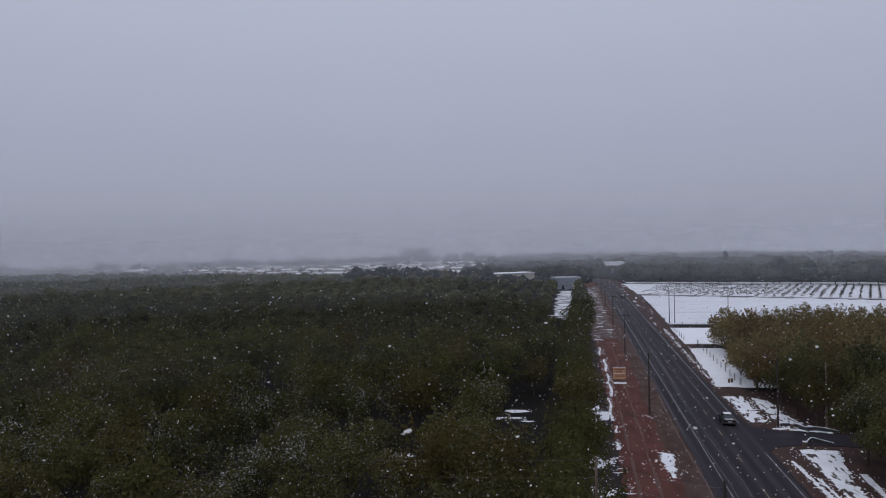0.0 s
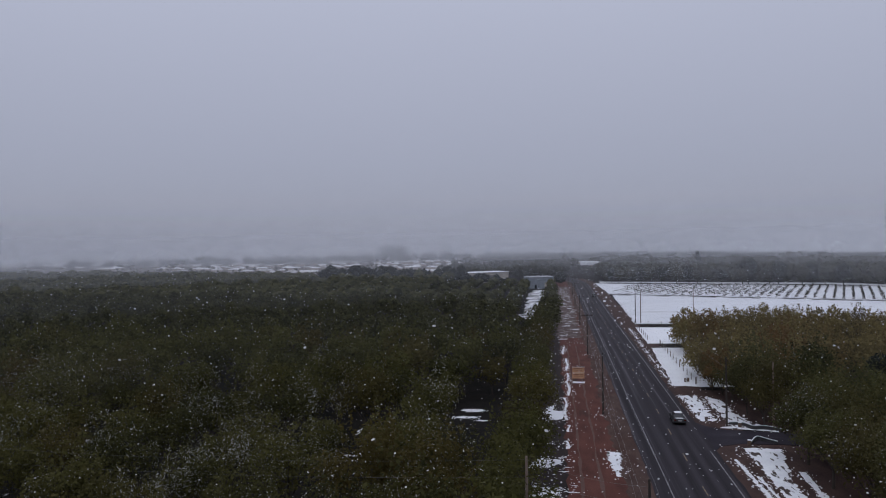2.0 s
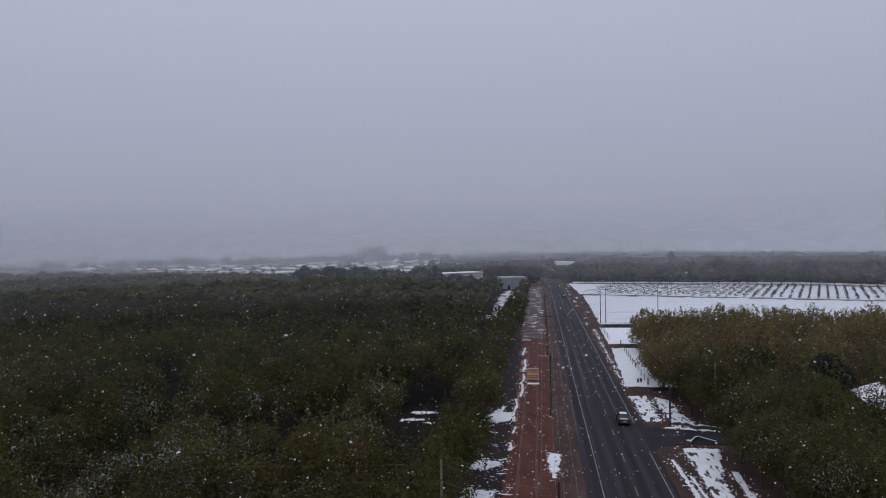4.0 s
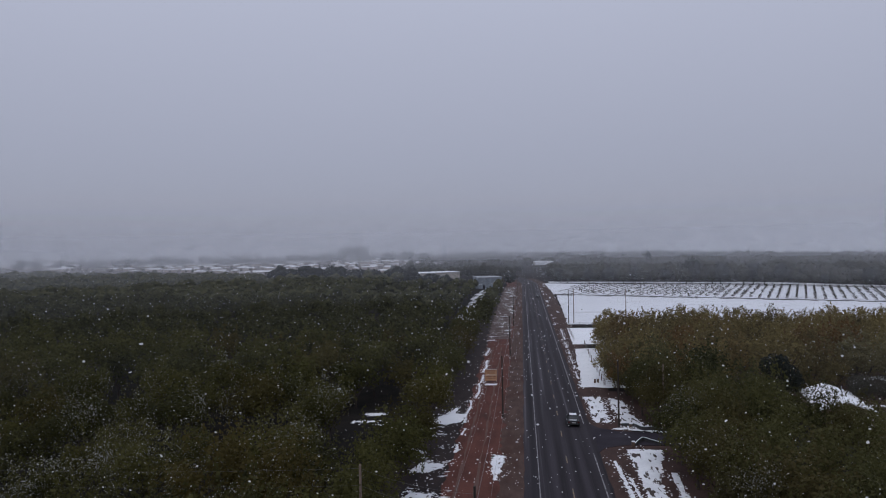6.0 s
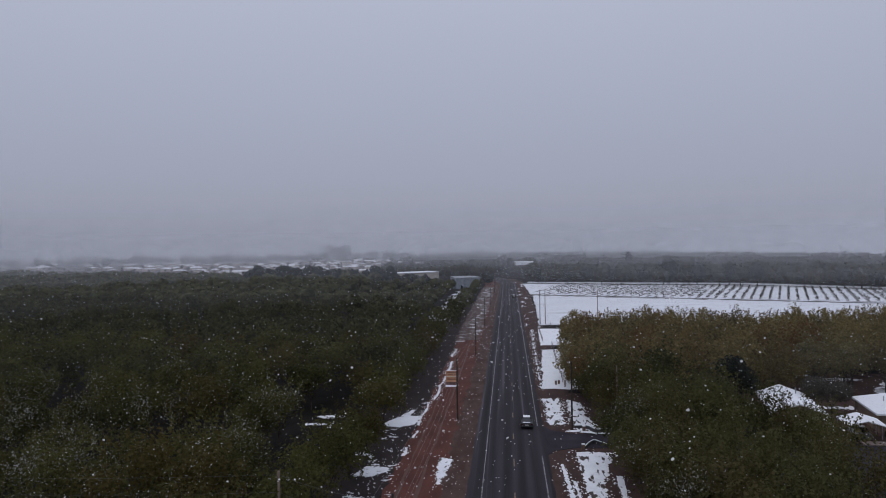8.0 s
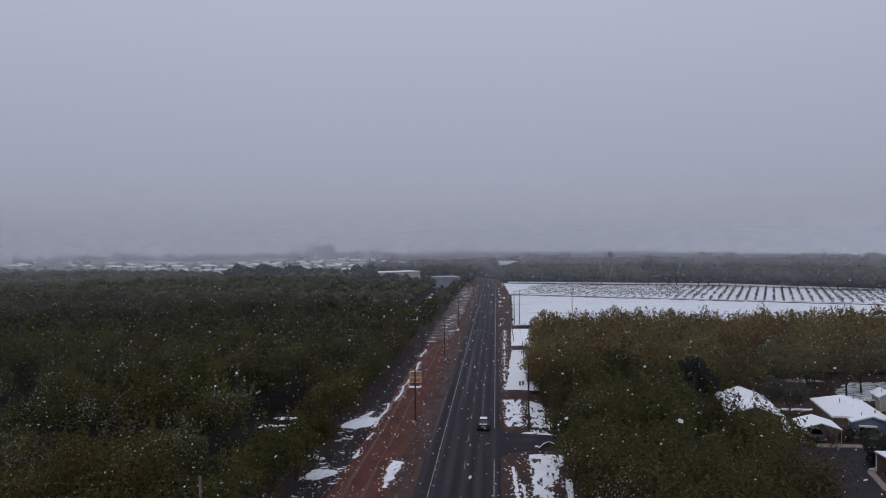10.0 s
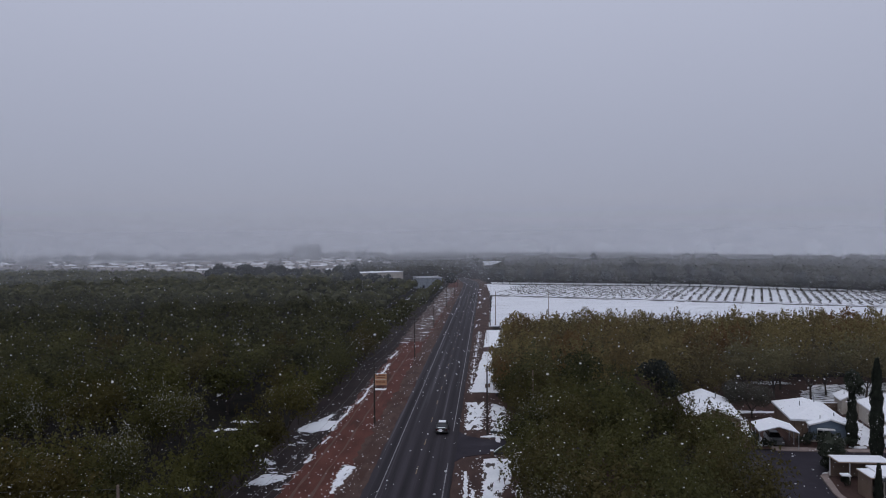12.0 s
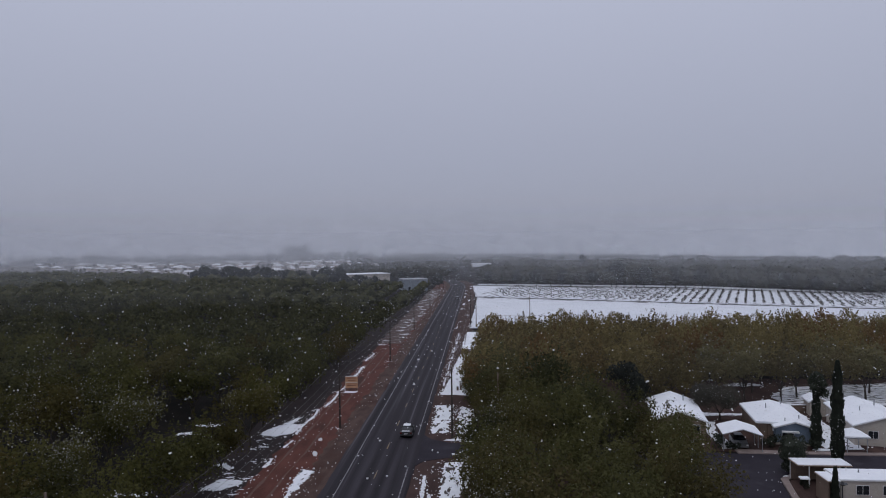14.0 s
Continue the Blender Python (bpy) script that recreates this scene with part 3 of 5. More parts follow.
for x, y, w, d in ((-32.6, 112.0, 3.8, 1.4), (-32.4, 116.6, 4.2, 1.7), (-29.0, 110.2, 2.0, 0.5), (-27.8, 86.6, 2.6, 1.0), (-44, 88.4, 5, 1.3), (-46, 90.6, 4.4, 0.9), (-41.5, 83.6, 3, 1.0), (-33, 84.6, 4.2, 1.2), (-30.4, 86.6, 2.2, 0.6)):
    snow([(x, y), (x + w * 0.5, y - d * 0.5), (x + w, y), (x + w * 0.9, y + d * 0.5), (x + w * 0.3, y + d * 0.6)], "streak of snow in a gap between the trees", 0.35, 0.25)
# aisle between the first two rows of trees
for i in range(40, 70):
    y = 60 + i * 4.9
    a, b = rng.uniform(-31, -28.5), rng.uniform(-23.6, -21.6)
    snow([(a, y + rng.uniform(-2, 2)), (b, y + rng.uniform(-2, 2)), (b + 0.3, y + rng.uniform(1.5, 4)), (a + 0.4, y + rng.uniform(1.5, 4))], "streak of snow lying between the tree rows", 0.9, 0.7)
# verge on the other side: broken strips and the fenced plots
snow([(5.5, 131), (8.6, 131), (8.2, 121), (8.0, 113.8), (5.7, 113)], PATCH, 0.35, 0.4, mat=M_SNOW_STREAK)
snow([(9.8, 130.5), (12.0, 127), (11.8, 119), (12.6, 113.5), (15.6, 109.4), (9.6, 110.4), (9.4, 116)], PATCH, 0.35, 0.35, mat=M_SNOW_STREAK)
snow([(7.6, 109.2), (9.4, 109.2), (15.5, 107.9), (15.5, 108.5), (9.2, 110.4), (7.8, 109.9)], PATCH, 0.5, 0.15)
snow([(8.3, 99.2), (10, 99.6), (13.2, 99.2), (12.4, 95.4), (10.8, 88), (10.1, 82), (9.9, 76), (8.1, 76), (8.2, 82), (8.4, 90)], PATCH, 0.35, 0.35, mat=M_SNOW_STREAK)
snow([(6.0, 94.2), (6.3, 94.3), (6.8, 80), (6.6, 76), (6.2, 80)], PATCH, 0.5, 0.2)
snow([(7.0, 88), (7.3, 88), (7.6, 76), (7.2, 76)], PATCH, 0.5, 0.2)
snow([(12.3, 90), (13.0, 90), (12.4, 76), (11.6, 76)], PATCH, 0.5, 0.2)
snow([(5.9, 139.4), (17, 139), (19, 160), (16, 188), (8.0, 187), (7.2, 170)], "level white snow on a fenced plot", 1.0, 0.3, 0.07)
snow([(8.0, 195), (24, 196), (26, 230), (8.8, 230)], "level white snow on a fenced plot", 1.0, 0.3, 0.07)
for y, d, w in ((139, 6, 0.5), (147, 9, 0.35), (158, 5, 0.6), (165, 11, 0.3), (179, 7, 0.45), (189, 12, 0.3), (204, 6, 0.5), (213, 14, 0.35)):
    x = 5.5 + 0.011 * (y - 139)
    snow([(x, y), (x + w, y + 0.4), (x + w * 0.8, y + d), (x + 0.1, y + d)], PATCH, 0.5, 0.2, mat=M_SNOW_STREAK)
snow([(9.8, 240), (420, 238), (420, 196), (460, 196), (460, 236), (190, 296), (104, 330), (12, 366)], "open field under an unbroken white snow cover", 3.0, 0.6, 0.08, mat=M_SNOW_FIELD, kind="structure", group="", name="snow_field")
snow([(11, 371), (104, 335), (190, 301), (470, 200), (520, 270), (300, 333), (222, 369), (139, 430), (30, 453), (9, 461)], "snow between rows of young trees", 3.0, 0.6, 0.06, mat=M_SNOW_FIELD, kind="structure", group="", name="snow_field")
snow([(12, 466), (140, 436), (224, 373), (300, 337), (310, 349), (230, 388), (146, 451), (12, 480)], "strip of broken snow before the dark wood", 3.0, 1.0, 0.05, mat=M_SNOW_BROKEN, kind="structure", group="", name="snow_field")
rv = random.Random(77)
for i in range(11):
    y = 236 + i * 21.5 + rv.uniform(-2, 2)
    x, w, d = rv.choice((rv.uniform(5.0, 5.6), rv.uniform(7.4, 8.6))), rv.uniform(0.3, 0.9), rv.uniform(3, 8)
    snow([(x, y), (x + w, y + rv.uniform(0, 2)), (x + w * 1.2, y + d), (x + w * 0.4, y + d * 1.1)], "ragged strip of snow beside the asphalt", 0.9, 0.3, mat=M_SNOW_STREAK)
snow([(68, 129), (100, 128.4), (128, 129), (128, 150), (96, 152), (72, 147), (66, 138)], "broad snow under the trees behind the houses", 0.9, 0.6, 0.03, mat=M_SNOW_BROKEN)
snow([(45.6, 125.0), (50, 124.4), (56, 125.2), (57, 126.2), (51, 126.6), (46, 126.2)], "broken snow in the back yard", 0.7, 0.3, mat=M_SNOW_HOLED)
snow([(61.5, 123.4), (66.2, 123.2), (66.2, 126.4), (61.4, 126.6)], "broken snow in the back yard", 0.7, 0.3, mat=M_SNOW_HOLED)
for i in range(12):
    x, y, w, d = rng.uniform(46, 116), rng.uniform(129, 156), rng.uniform(3, 8), rng.uniform(2, 6)
    snow([(x, y), (x + w * 0.6, y - d * 0.2), (x + w, y + d * 0.3), (x + w * 0.7, y + d), (x + w * 0.1, y + d * 0.8)], "broken snow under the trees behind the houses", 0.5, 0.6, mat=M_SNOW_BROKEN)
snow([(46.5, 106.2), (48.6, 106.2), (48.8, 116), (50.5, 121), (47.4, 121), (46.8, 112)], PATCH, 0.6, 0.2)
snow([(60.6, 106.9), (66.0, 106.4), (67.4, 122.5), (61.8, 123)], PATCH, 0.6, 0.25)
snow([(68.5, 104.9), (71, 105), (72, 111), (70.5, 111)], PATCH, 0.6, 0.25)

for i in range(520):
    y = 60 + 380 * rng.random() ** 1.5
    x = rng.choice((rng.gauss(-7.0, 1.0), rng.gauss(-7.0, 1.0), rng.uniform(-15, -6), rng.uniform(-15, -6), rng.gauss(-15.5, 1.5), rng.gauss(5.6, 0.6) if y < 240 else rng.uniform(-15, -9)))
    if -5.7 < x < 4.7:
        continue
    s = rng.uniform(0.03, 0.085) * (1 + y / 250)
    bits.append((x, y, s, s * rng.uniform(0.8, 2.2), 0.0))
for cx, cy in ((-8.9, 116), (-8.7, 176), (-9.0, 236), (-8.5, 58), (-12.0, 142)):
    for i in range(26):
        s = rng.uniform(0.04, 0.13)
        bits.append((cx + rng.gauss(0, 0.9), cy + rng.gauss(-0.4, 0.9), s, s, 0.0))
for i in range(90):
    bits.append((rng.gauss(-17.2, 1.3), rng.uniform(70, 124), rng.uniform(0.05, 0.2), rng.uniform(0.04, 0.12), -0.01))
tagged(scraps("snow_scraps", bits, M_SNOW), "small scraps of half-melted snow on the verges", "snow", kind="stuff")


# ---- trees ----
def leaves(rs, n, h, r, low, size, lobes, squash=1.0, shoots=0):
    """Corners of n leaf sprays on the outside of a cluster of lobes: a crown from low to h, r wide."""
    ang = rs.uniform(0, math.tau, lobes)
    rad = r * np.sqrt(rs.uniform(0.0, 1.0, lobes)) * 0.68
    up = rs.uniform(0.0, 1.0, lobes)
    cz = low + (h - low) * (0.27 + 0.56 * up * (1 - 0.62 * rad / r))
    centre = np.stack([rad * np.cos(ang), rad * np.sin(ang), cz], 1)
    lr = r * rs.uniform(0.22, 0.42, lobes)
    which = rs.randint(0, lobes, n)
    d = rs.normal(size=(n, 3))
    d[:, 2] += 0.25
    d /= np.linalg.norm(d, axis=1)[:, None]
    k = lr[which] * rs.uniform(0.72, 1.10, n)
    p = centre[which] + d * k[:, None] * np.array([1, 1, squash])
    p[:, 2] = np.clip(p[:, 2], low * 0.8, None)
    for q in range(shoots):
        mine = rs.choice(n, 13, replace=False)
        a, rad = rs.uniform(0, math.tau), r * 0.8 * math.sqrt(rs.uniform(0, 1))
        foot = np.array([rad * math.cos(a), rad * math.sin(a), low + (h - low) * (0.93 - 0.42 * (rad / r) ** 2)])
        lean = np.array([rs.normal() * 0.25, rs.normal() * 0.25, 1.0]) * rs.uniform(0.9, 1.9)
        p[mine] = foot + lean * rs.uniform(-0.3, 1, 13)[:, None] + rs.normal(size=(13, 3)) * 0.14
    normal = d + rs.normal(size=(n, 3)) * 0.55
    normal /= np.linalg.norm(normal, axis=1)[:, None]
    a = np.cross(normal, rs.normal(size=(n, 3)))
    a /= np.linalg.norm(a, axis=1)[:, None]
    b = np.cross(normal, a)
    s = size * rs.uniform(0.55, 1.3, n)[:, None]
    w = s * rs.uniform(0.35, 0.7, n)[:, None]
    return np.stack([p - a * s, p + b * w + normal * s * 0.15, p + a * s, p - b * w + normal * s * 0.15], 1).reshape(-1, 3)


def trunk_mesh(rs, h, low, r, girth):
    bm = bmesh.new()
    fork = Vector((rs.uniform(-0.2, 0.2), rs.uniform(-0.2, 0.2), low * 0.75))
    tube(bm, (0, 0, -0.05), fork, girth, girth * 0.75, 7)
    for i in range(5):
        a = math.tau * (i + rs.uniform(0, 0.7)) / 5
        mid = fork + Vector((math.cos(a) * r * 0.3, math.sin(a) * r * 0.3, (h - low) * 0.3))
        tip = mid + Vector((math.cos(a) * r * 0.35, math.sin(a) * r * 0.35, (h - low) * 0.32))
        tube(bm, fork, mid, girth * 0.5, girth * 0.32, 5)
        tube(bm, mid, tip, girth * 0.32, girth * 0.08, 4)
        for j in (-0.6, 0.6):
            twig = mid + Vector((math.cos(a + j) * r * 0.42, math.sin(a + j) * r * 0.42, (h - low) * 0.16))
            tube(bm, mid, twig, girth * 0.2, girth * 0.05, 4)
    return bm


def tree_kind(name, seed, h, r, low, n, size, mat, label, group="", lobes=16, girth=0.2, category="tree", shoots=0):
    rs = np.random.RandomState(seed)
    ob = thing(name, pose(0, 0, 0), label, category, group)
    part("trunk", trunk_mesh(rs, h, low, r, girth), M_BARK, ob)
    from_tris("crown", leaves(rs, n, h, r, low, size, lobes, 1.0, shoots), 4, mat, ob)
    return ob


def plant(kinds, places, rng):
    """The first place of each kind takes the built tree, the rest take copies."""
    used = set()
    for i, (x, y, s) in enumerate(places):
        k = i if i < len(kinds) else rng.randrange(len(kinds))
        m = pose(x, y, 0, 0, 0, rng.uniform(0, 360))
        if k not in used:
            used.add(k)
            ob = kinds[k]
            ob.matrix_world = m
        else:
            ob = copy_thing(kinds[k], m)
        ob.scale = (s * rng.uniform(0.94, 1.08), s * rng.uniform(0.94, 1.08), s * rng.uniform(0.92, 1.08))


rng = random.Random(5)
PITCH = 9.6
GAPS = ((-27.5, 107), (-29.6, 116), (-33, 112), (-41.5, 87))
left_rows = [-20.9] + [-33.6 - PITCH * i for i in range(46)]
near_left, far_left, skirt = [], [], []
for row, x in enumerate(left_rows):
    for j in range(-1, 42):
        y = 30 + j * PITCH + (PITCH / 2 if row % 2 else 0)
        px, py = x + rng.gauss(0, 0.5), y + rng.gauss(0, 0.6)
        s = rng.choice((rng.uniform(0.82, 0.92), rng.uniform(0.92, 1.12), rng.uniform(0.92, 1.15))) * (0.94 if row == 0 else 1)
        if rng.random() < 0.012 and row > 1:
            continue
        if row == 0 and y > 200:
            px += 2.2
        if px > -75 and y > 255:
            s *= 0.86 if y < 315 else 0.68
        if any(math.hypot(px - gx, py - gy) < 4.6 for gx, gy in GAPS):
            continue
        if row == 0 and y < 180 and not 72 < y < 122:
            extra = (px - 6.6 + rng.gauss(0, 0.5), py + rng.uniform(3, 6), s * 1.05)
            (near_left if y < 158 else far_left).append(extra)
        if row == 0 and y < 200 and not 100 < y < 122:
            skirt.append((px, py, s))
        elif y < 158 and px > -25 - 0.72 * y - 12:
            near_left.append((px, py, s))
        elif px > -45 - 0.95 * y:
            far_left.append((px, py, s))
LEFT = "pecan tree in full dark olive leaf, flecked with snow"
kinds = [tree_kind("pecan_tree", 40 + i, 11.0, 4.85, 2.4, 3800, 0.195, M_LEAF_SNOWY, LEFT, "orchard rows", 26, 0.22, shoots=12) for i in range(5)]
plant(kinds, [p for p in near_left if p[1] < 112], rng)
kinds = [tree_kind("pecan_tree", 46 + i, 10.8, 5.2, 0.5, 3500, 0.21, M_LEAF, LEFT, "orchard rows", 26, 0.22, shoots=12) for i in range(3)]
plant(kinds, skirt, rng)
kinds = [tree_kind("pecan_tree", 50 + i, 11.0, 4.95, 2.4, 1900, 0.29, M_LEAF, LEFT, "orchard rows", 22, 0.22, shoots=10) for i in range(4)]
plant(kinds, [p for p in near_left if p[1] >= 112], rng)


def core(rs, h, r, low, around=8, rows=4):
    """Corners of loose quads that make the lumpy inside of a distant crown."""
    rad = rs.uniform(0.62, 0.92, (rows + 1, around))
    pts = np.zeros((rows + 1, around, 3))
    for i in range(rows + 1):
        v = math.pi * (0.06 + 0.8 * i / rows)
        for j in range(around):
            a = math.tau * (j + 0.5 * (i % 2)) / around
            k = rad[i, j]
            pts[i, j] = (math.cos(a) * math.sin(v) * r * k, math.sin(a) * math.sin(v) * r * k, low + (h - low) * (0.5 + 0.5 * math.cos(v) * k))
    out = []
    for i in range(rows):
        for j in range(around):
            q = (j + 1) % around
            out += [pts[i, j], pts[i + 1, j], pts[i + 1, q], pts[i, q]]
    return np.array(out)


def wood(name, places, h, r, low, n, size, mat, label, seed, filled=True, around=8, rows=4, trunks=False):
    """Many crowns in one mesh."""
    rs = np.random.RandomState(seed)
    sorts = []
    for _ in range(6):
        outer = leaves(rs, n, h, r, low, size, 9)
        if trunks:
            ring = [(0.2 * math.cos(a), 0.2 * math.sin(a)) for a in (0, 1.6, 3.1, 4.7, 0)]
            outer = np.concatenate([outer] + [np.array([(*ring[i], -0.05), (*ring[i + 1], -0.05), (*ring[i + 1], low + 1.5), (*ring[i], low + 1.5)]) for i in range(4)])
        sorts.append(np.concatenate([core(rs, h * 0.95, r * 0.85, low, around, rows), outer]) if filled else outer)
    out = []
    for x, y, s in places:
        q = sorts[rs.randint(6)]
        a = rs.uniform(0, math.tau)
        c, d = math.cos(a), math.sin(a)
        t = rs.uniform(0.9, 1.12)
        out.append(np.stack([x + s * (c * q[:, 0] - d * q[:, 1]), y + s * (d * q[:, 0] + c * q[:, 1]), s * t * q[:, 2]], 1))
    return tagged(from_tris(name, np.concatenate(out), 4, mat), label, "trees", kind="stuff")


mid = [p for p in far_left if p[1] < 270]
back = [p for p in far_left if p[1] >= 270]
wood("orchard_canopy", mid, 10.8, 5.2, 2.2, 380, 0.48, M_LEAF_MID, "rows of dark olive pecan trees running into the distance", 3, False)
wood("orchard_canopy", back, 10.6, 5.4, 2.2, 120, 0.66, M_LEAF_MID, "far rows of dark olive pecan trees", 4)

# block of trees across the road
right_places = []
rng = random.Random(15)
for i in range(17):
    for j in range(18):
        x, y = 17.4 + i * 7.8, 50 + j * 8.0
        y += 4.0 if i % 2 else 0
        px, py = x + rng.gauss(0, 0.8), y + rng.gauss(0, 0.8)
        size = rng.uniform(0.9, 1.08)
        if py > 190 or 98.5 < py < 108.5 and px < 45:
            continue
        if px > 41 and py < 134 or px > 9.4 + 0.368 * (py - 9) and py < 100 or px > 29.5 and 104 < py < 134:
            continue
        if px > 55 and py < 147:
            continue
        if px > 26 and 78 < py < 100:
            size *= 0.84 if px > 27.5 and py > 82 else 0.9
        if py > 176:
            size *= 0.92
        right_places.append((px, py, size))
right_places += [(18.2, 158, 0.85), (19, 166, 0.85), (18.6, 174, 0.85), (16.5, 187.5, 0.86), (23.5, 112.5, 0.8), (30, 112, 0.85), (24, 94, 0.9), (35.7, 90.8, 0.87), (36.4, 108.4, 0.36), (33.4, 110.5, 0.55), (40.9, 107.4, 0.47), (13.6, 160, 0.6), (12.6, 151, 0.62), (11.9, 134.5, 0.55)]
right_places += [(45.4, 131.5, 0.6), (49.8, 134, 0.66)]
yard_places = [(54.8, 134.6, 0.9), (60.1, 134.4, 0.92), (66.8, 135.3, 0.98), (71.1, 138.8, 1.0), (76.4, 135.4, 0.95), (82.3, 136.8, 1.02), (88.6, 134.8, 0.96), (95, 136, 1.0), (101, 134.6, 0.95), (64.5, 142.6, 1.0), (78, 143, 1.04), (86, 142.5, 1.0), (93.5, 143.4, 1.05), (57.4, 142, 1.0)]
right_places += [(13.2, 132, 0.8), (12.9, 139, 0.84), (13.0, 146.5, 0.82), (14.8, 154, 0.84)]
right_places += [(20.5 + 4.3 * i + rng.uniform(-0.8, 0.8), 187.5 + rng.uniform(-1.2, 1.2), rng.uniform(0.84, 0.92)) for i in range(27)]
edge_places = [(13.2, 125, 0.76), (13.6, 117.5, 0.74), (14.3, 110.8, 0.7), (14.4, 93, 0.86), (14.2, 84.5, 0.85), (14.4, 75.5, 0.85), (14.6, 66, 0.85)]
RIGHT = "broad tree turning olive and rusty brown, dusted with snow"
kinds = [tree_kind("orchard_tree", 60 + i, 11.4, 5.6, 1.2, 4300, 0.19, M_LEAF_R, RIGHT, "trees round the trailer park", 24, 0.22, shoots=16) for i in range(4)]
plant(kinds, [p for p in right_places if 100 <= p[1] < 125], rng)
kinds = [tree_kind("orchard_tree", 86 + i, 11.4, 5.6, 1.2, 4300, 0.185, M_LEAF_DUSK, RIGHT, "trees round the trailer park", 24, 0.22, shoots=16) for i in range(4)]
plant(kinds, [p for p in right_places if p[1] < 100], rng)
kinds = [tree_kind("orchard_tree", 76 + i, 11.2, 5.6, 3.2, 4000, 0.2, M_LEAF_DUSK, RIGHT, "trees round the trailer park", 22, 0.22, shoots=14) for i in range(3)]
plant(kinds, edge_places, rng)
kinds = [tree_kind("yard_tree", 102 + i, 10.2, 4.3, 2.7, 1900, 0.25, M_LEAF_YARD, "dark round-headed tree with a bare trunk standing in snow", "trees behind the houses", 16, 0.2, shoots=12) for i in range(3)]
plant(kinds, yard_places, rng)
kinds = [tree_kind("orchard_tree", 66 + i, 11.4, 5.6, 0.7, 2200, 0.28, M_LEAF_RUST, RIGHT, "trees round the trailer park", 20, 0.22, shoots=22) for i in range(4)]
plant(kinds, [p for p in right_places if p[1] >= 125], rng)

# dark and grey trees among the houses
dark = tree_kind("evergreen_tree", 80, 11.2, 3.8, 1.2, 2600, 0.28, M_LEAF_BELT, "dense blackish evergreen tree behind the houses", "", 14, 0.25)
dark.matrix_world = pose(37.7, 124.6, 0)
grey = tree_kind("bare_tree", 81, 7.6, 4.8, 1.6, 9000, 0.13, M_LEAF_GREY, "grey half-bare yard tree between two houses", "", 12, 0.16)
grey.matrix_world = pose(51.4, 121.6, 0)
bush = thing("round_bush", pose(51.6, 96.2, 0), "egg-shaped dark evergreen bush at the street corner", "bush")
part("trunk", tube(bmesh.new(), (0, 0, -0.05), (0, 0, 1.6), 0.16, 0.1, 7), M_BARK, bush)
rs = np.random.RandomState(82)
from_tris("crown", np.concatenate([core(rs, 5.1, 1.75, 0.1, 12, 6), leaves(rs, 4200, 5.8, 1.65, 0.4, 0.12, 26), leaves(rs, 1800, 3.4, 1.75, -0.6, 0.12, 14)]), 4, M_LEAF_DARK, bush)
for k, (x, y, h, r) in enumerate(((46.6, 106.6, 2.0, 1.5), (55.2, 106.0, 2.2, 1.5), (56.8, 106.6, 2.4, 1.6), (58.9, 106.4, 1.6, 1.2), (53.0, 107.0, 1.6, 1.1), (48.0, 106.3, 1.3, 1.2), (54.3, 107.6, 1.7, 1.3), (56.0, 107.4, 2.0, 1.3), (60.9, 109.6, 1.2, 0.9), (46.9, 109.6, 1.4, 1.1))):
    b = tree_kind("yard_shrub", 90 + k, h, r, 0.1, 420, 0.14, M_LEAF_DARK, "low dark shrub in front of a house", "yard shrubs", 6, 0.05, "shrub")
    b.matrix_world = pose(x, y, 0)


def cypress(name, seed, h, r, n, mat, label, leaf=0.4, blunt=1.0):
    rs = np.random.RandomState(seed)
    ob = thing(name, pose(0, 0, 0), label, "tree")
    part("trunk", tube(bmesh.new(), (0, 0, -0.05), (0, 0, h * 0.8), 0.22, 0.05, 7), M_BARK, ob)
    z = rs.uniform(0.03, 1.0, n)
    rr = r * np.minimum(1.0, 0.55 + z * 3) * np.sqrt(np.clip(1.03 - z ** blunt, 0, 1)) * (0.92 + 0.12 * np.sin(z * 31)) * rs.uniform(0.7, 1.12, n)
    a = rs.uniform(0, math.tau, n)
    p = np.stack([rr * np.cos(a), rr * np.sin(a), z * h], 1)
    out = np.stack([np.cos(a), np.sin(a), np.full(n, 0.5)], 1) + rs.normal(size=(n, 3)) * 0.3
    up = np.tile(np.array([0, 0, 1.0]), (n, 1)) + out * 0.3
    side = np.cross(out, up)
    side /= np.linalg.norm(side, axis=1)[:, None]
    s = rs.uniform(leaf * 0.45, leaf, n)[:, None]
    from_tris("crown", np.stack([p - up * s, p + side * s * 0.45, p + up * s, p - side * s * 0.45], 1).reshape(-1, 3), 4, mat, ob)
    return ob


cypress("cypress_tree", 70, 13.9, 0.76, 3400, M_LEAF_DARK, "tall slim dark cypress beside the park street", 0.36, 3.0).matrix_world = pose(56.9, 96.1, 0)
ivy = cypress("ivy_tree", 71, 9.2, 0.78, 2300, M_LEAF_DARK, "dark ivy-clad yard tree with a bushy head")
ivy.matrix_world = pose(59.6, 107.2, 0)
rs = np.random.RandomState(74)
head = from_tris("crown", leaves(rs, 1900, 11.4, 2.1, 6.4, 0.2, 9), 4, M_LEAF_DARK, ivy)
head["label"] = "loose dark leafy head"
snow([(58.6, 106.3), (59.4, 105.7), (60.9, 105.8), (61.2, 106.3), (60.2, 106.7), (59.2, 106.6)], PATCH, 0.4, 0.12, 0.16)
cypress("cypress_tree", 72, 4.3, 0.42, 1100, M_LEAF_DARK, "small slim cypress beside the trailer").matrix_world = pose(51.1, 85.0, 0)

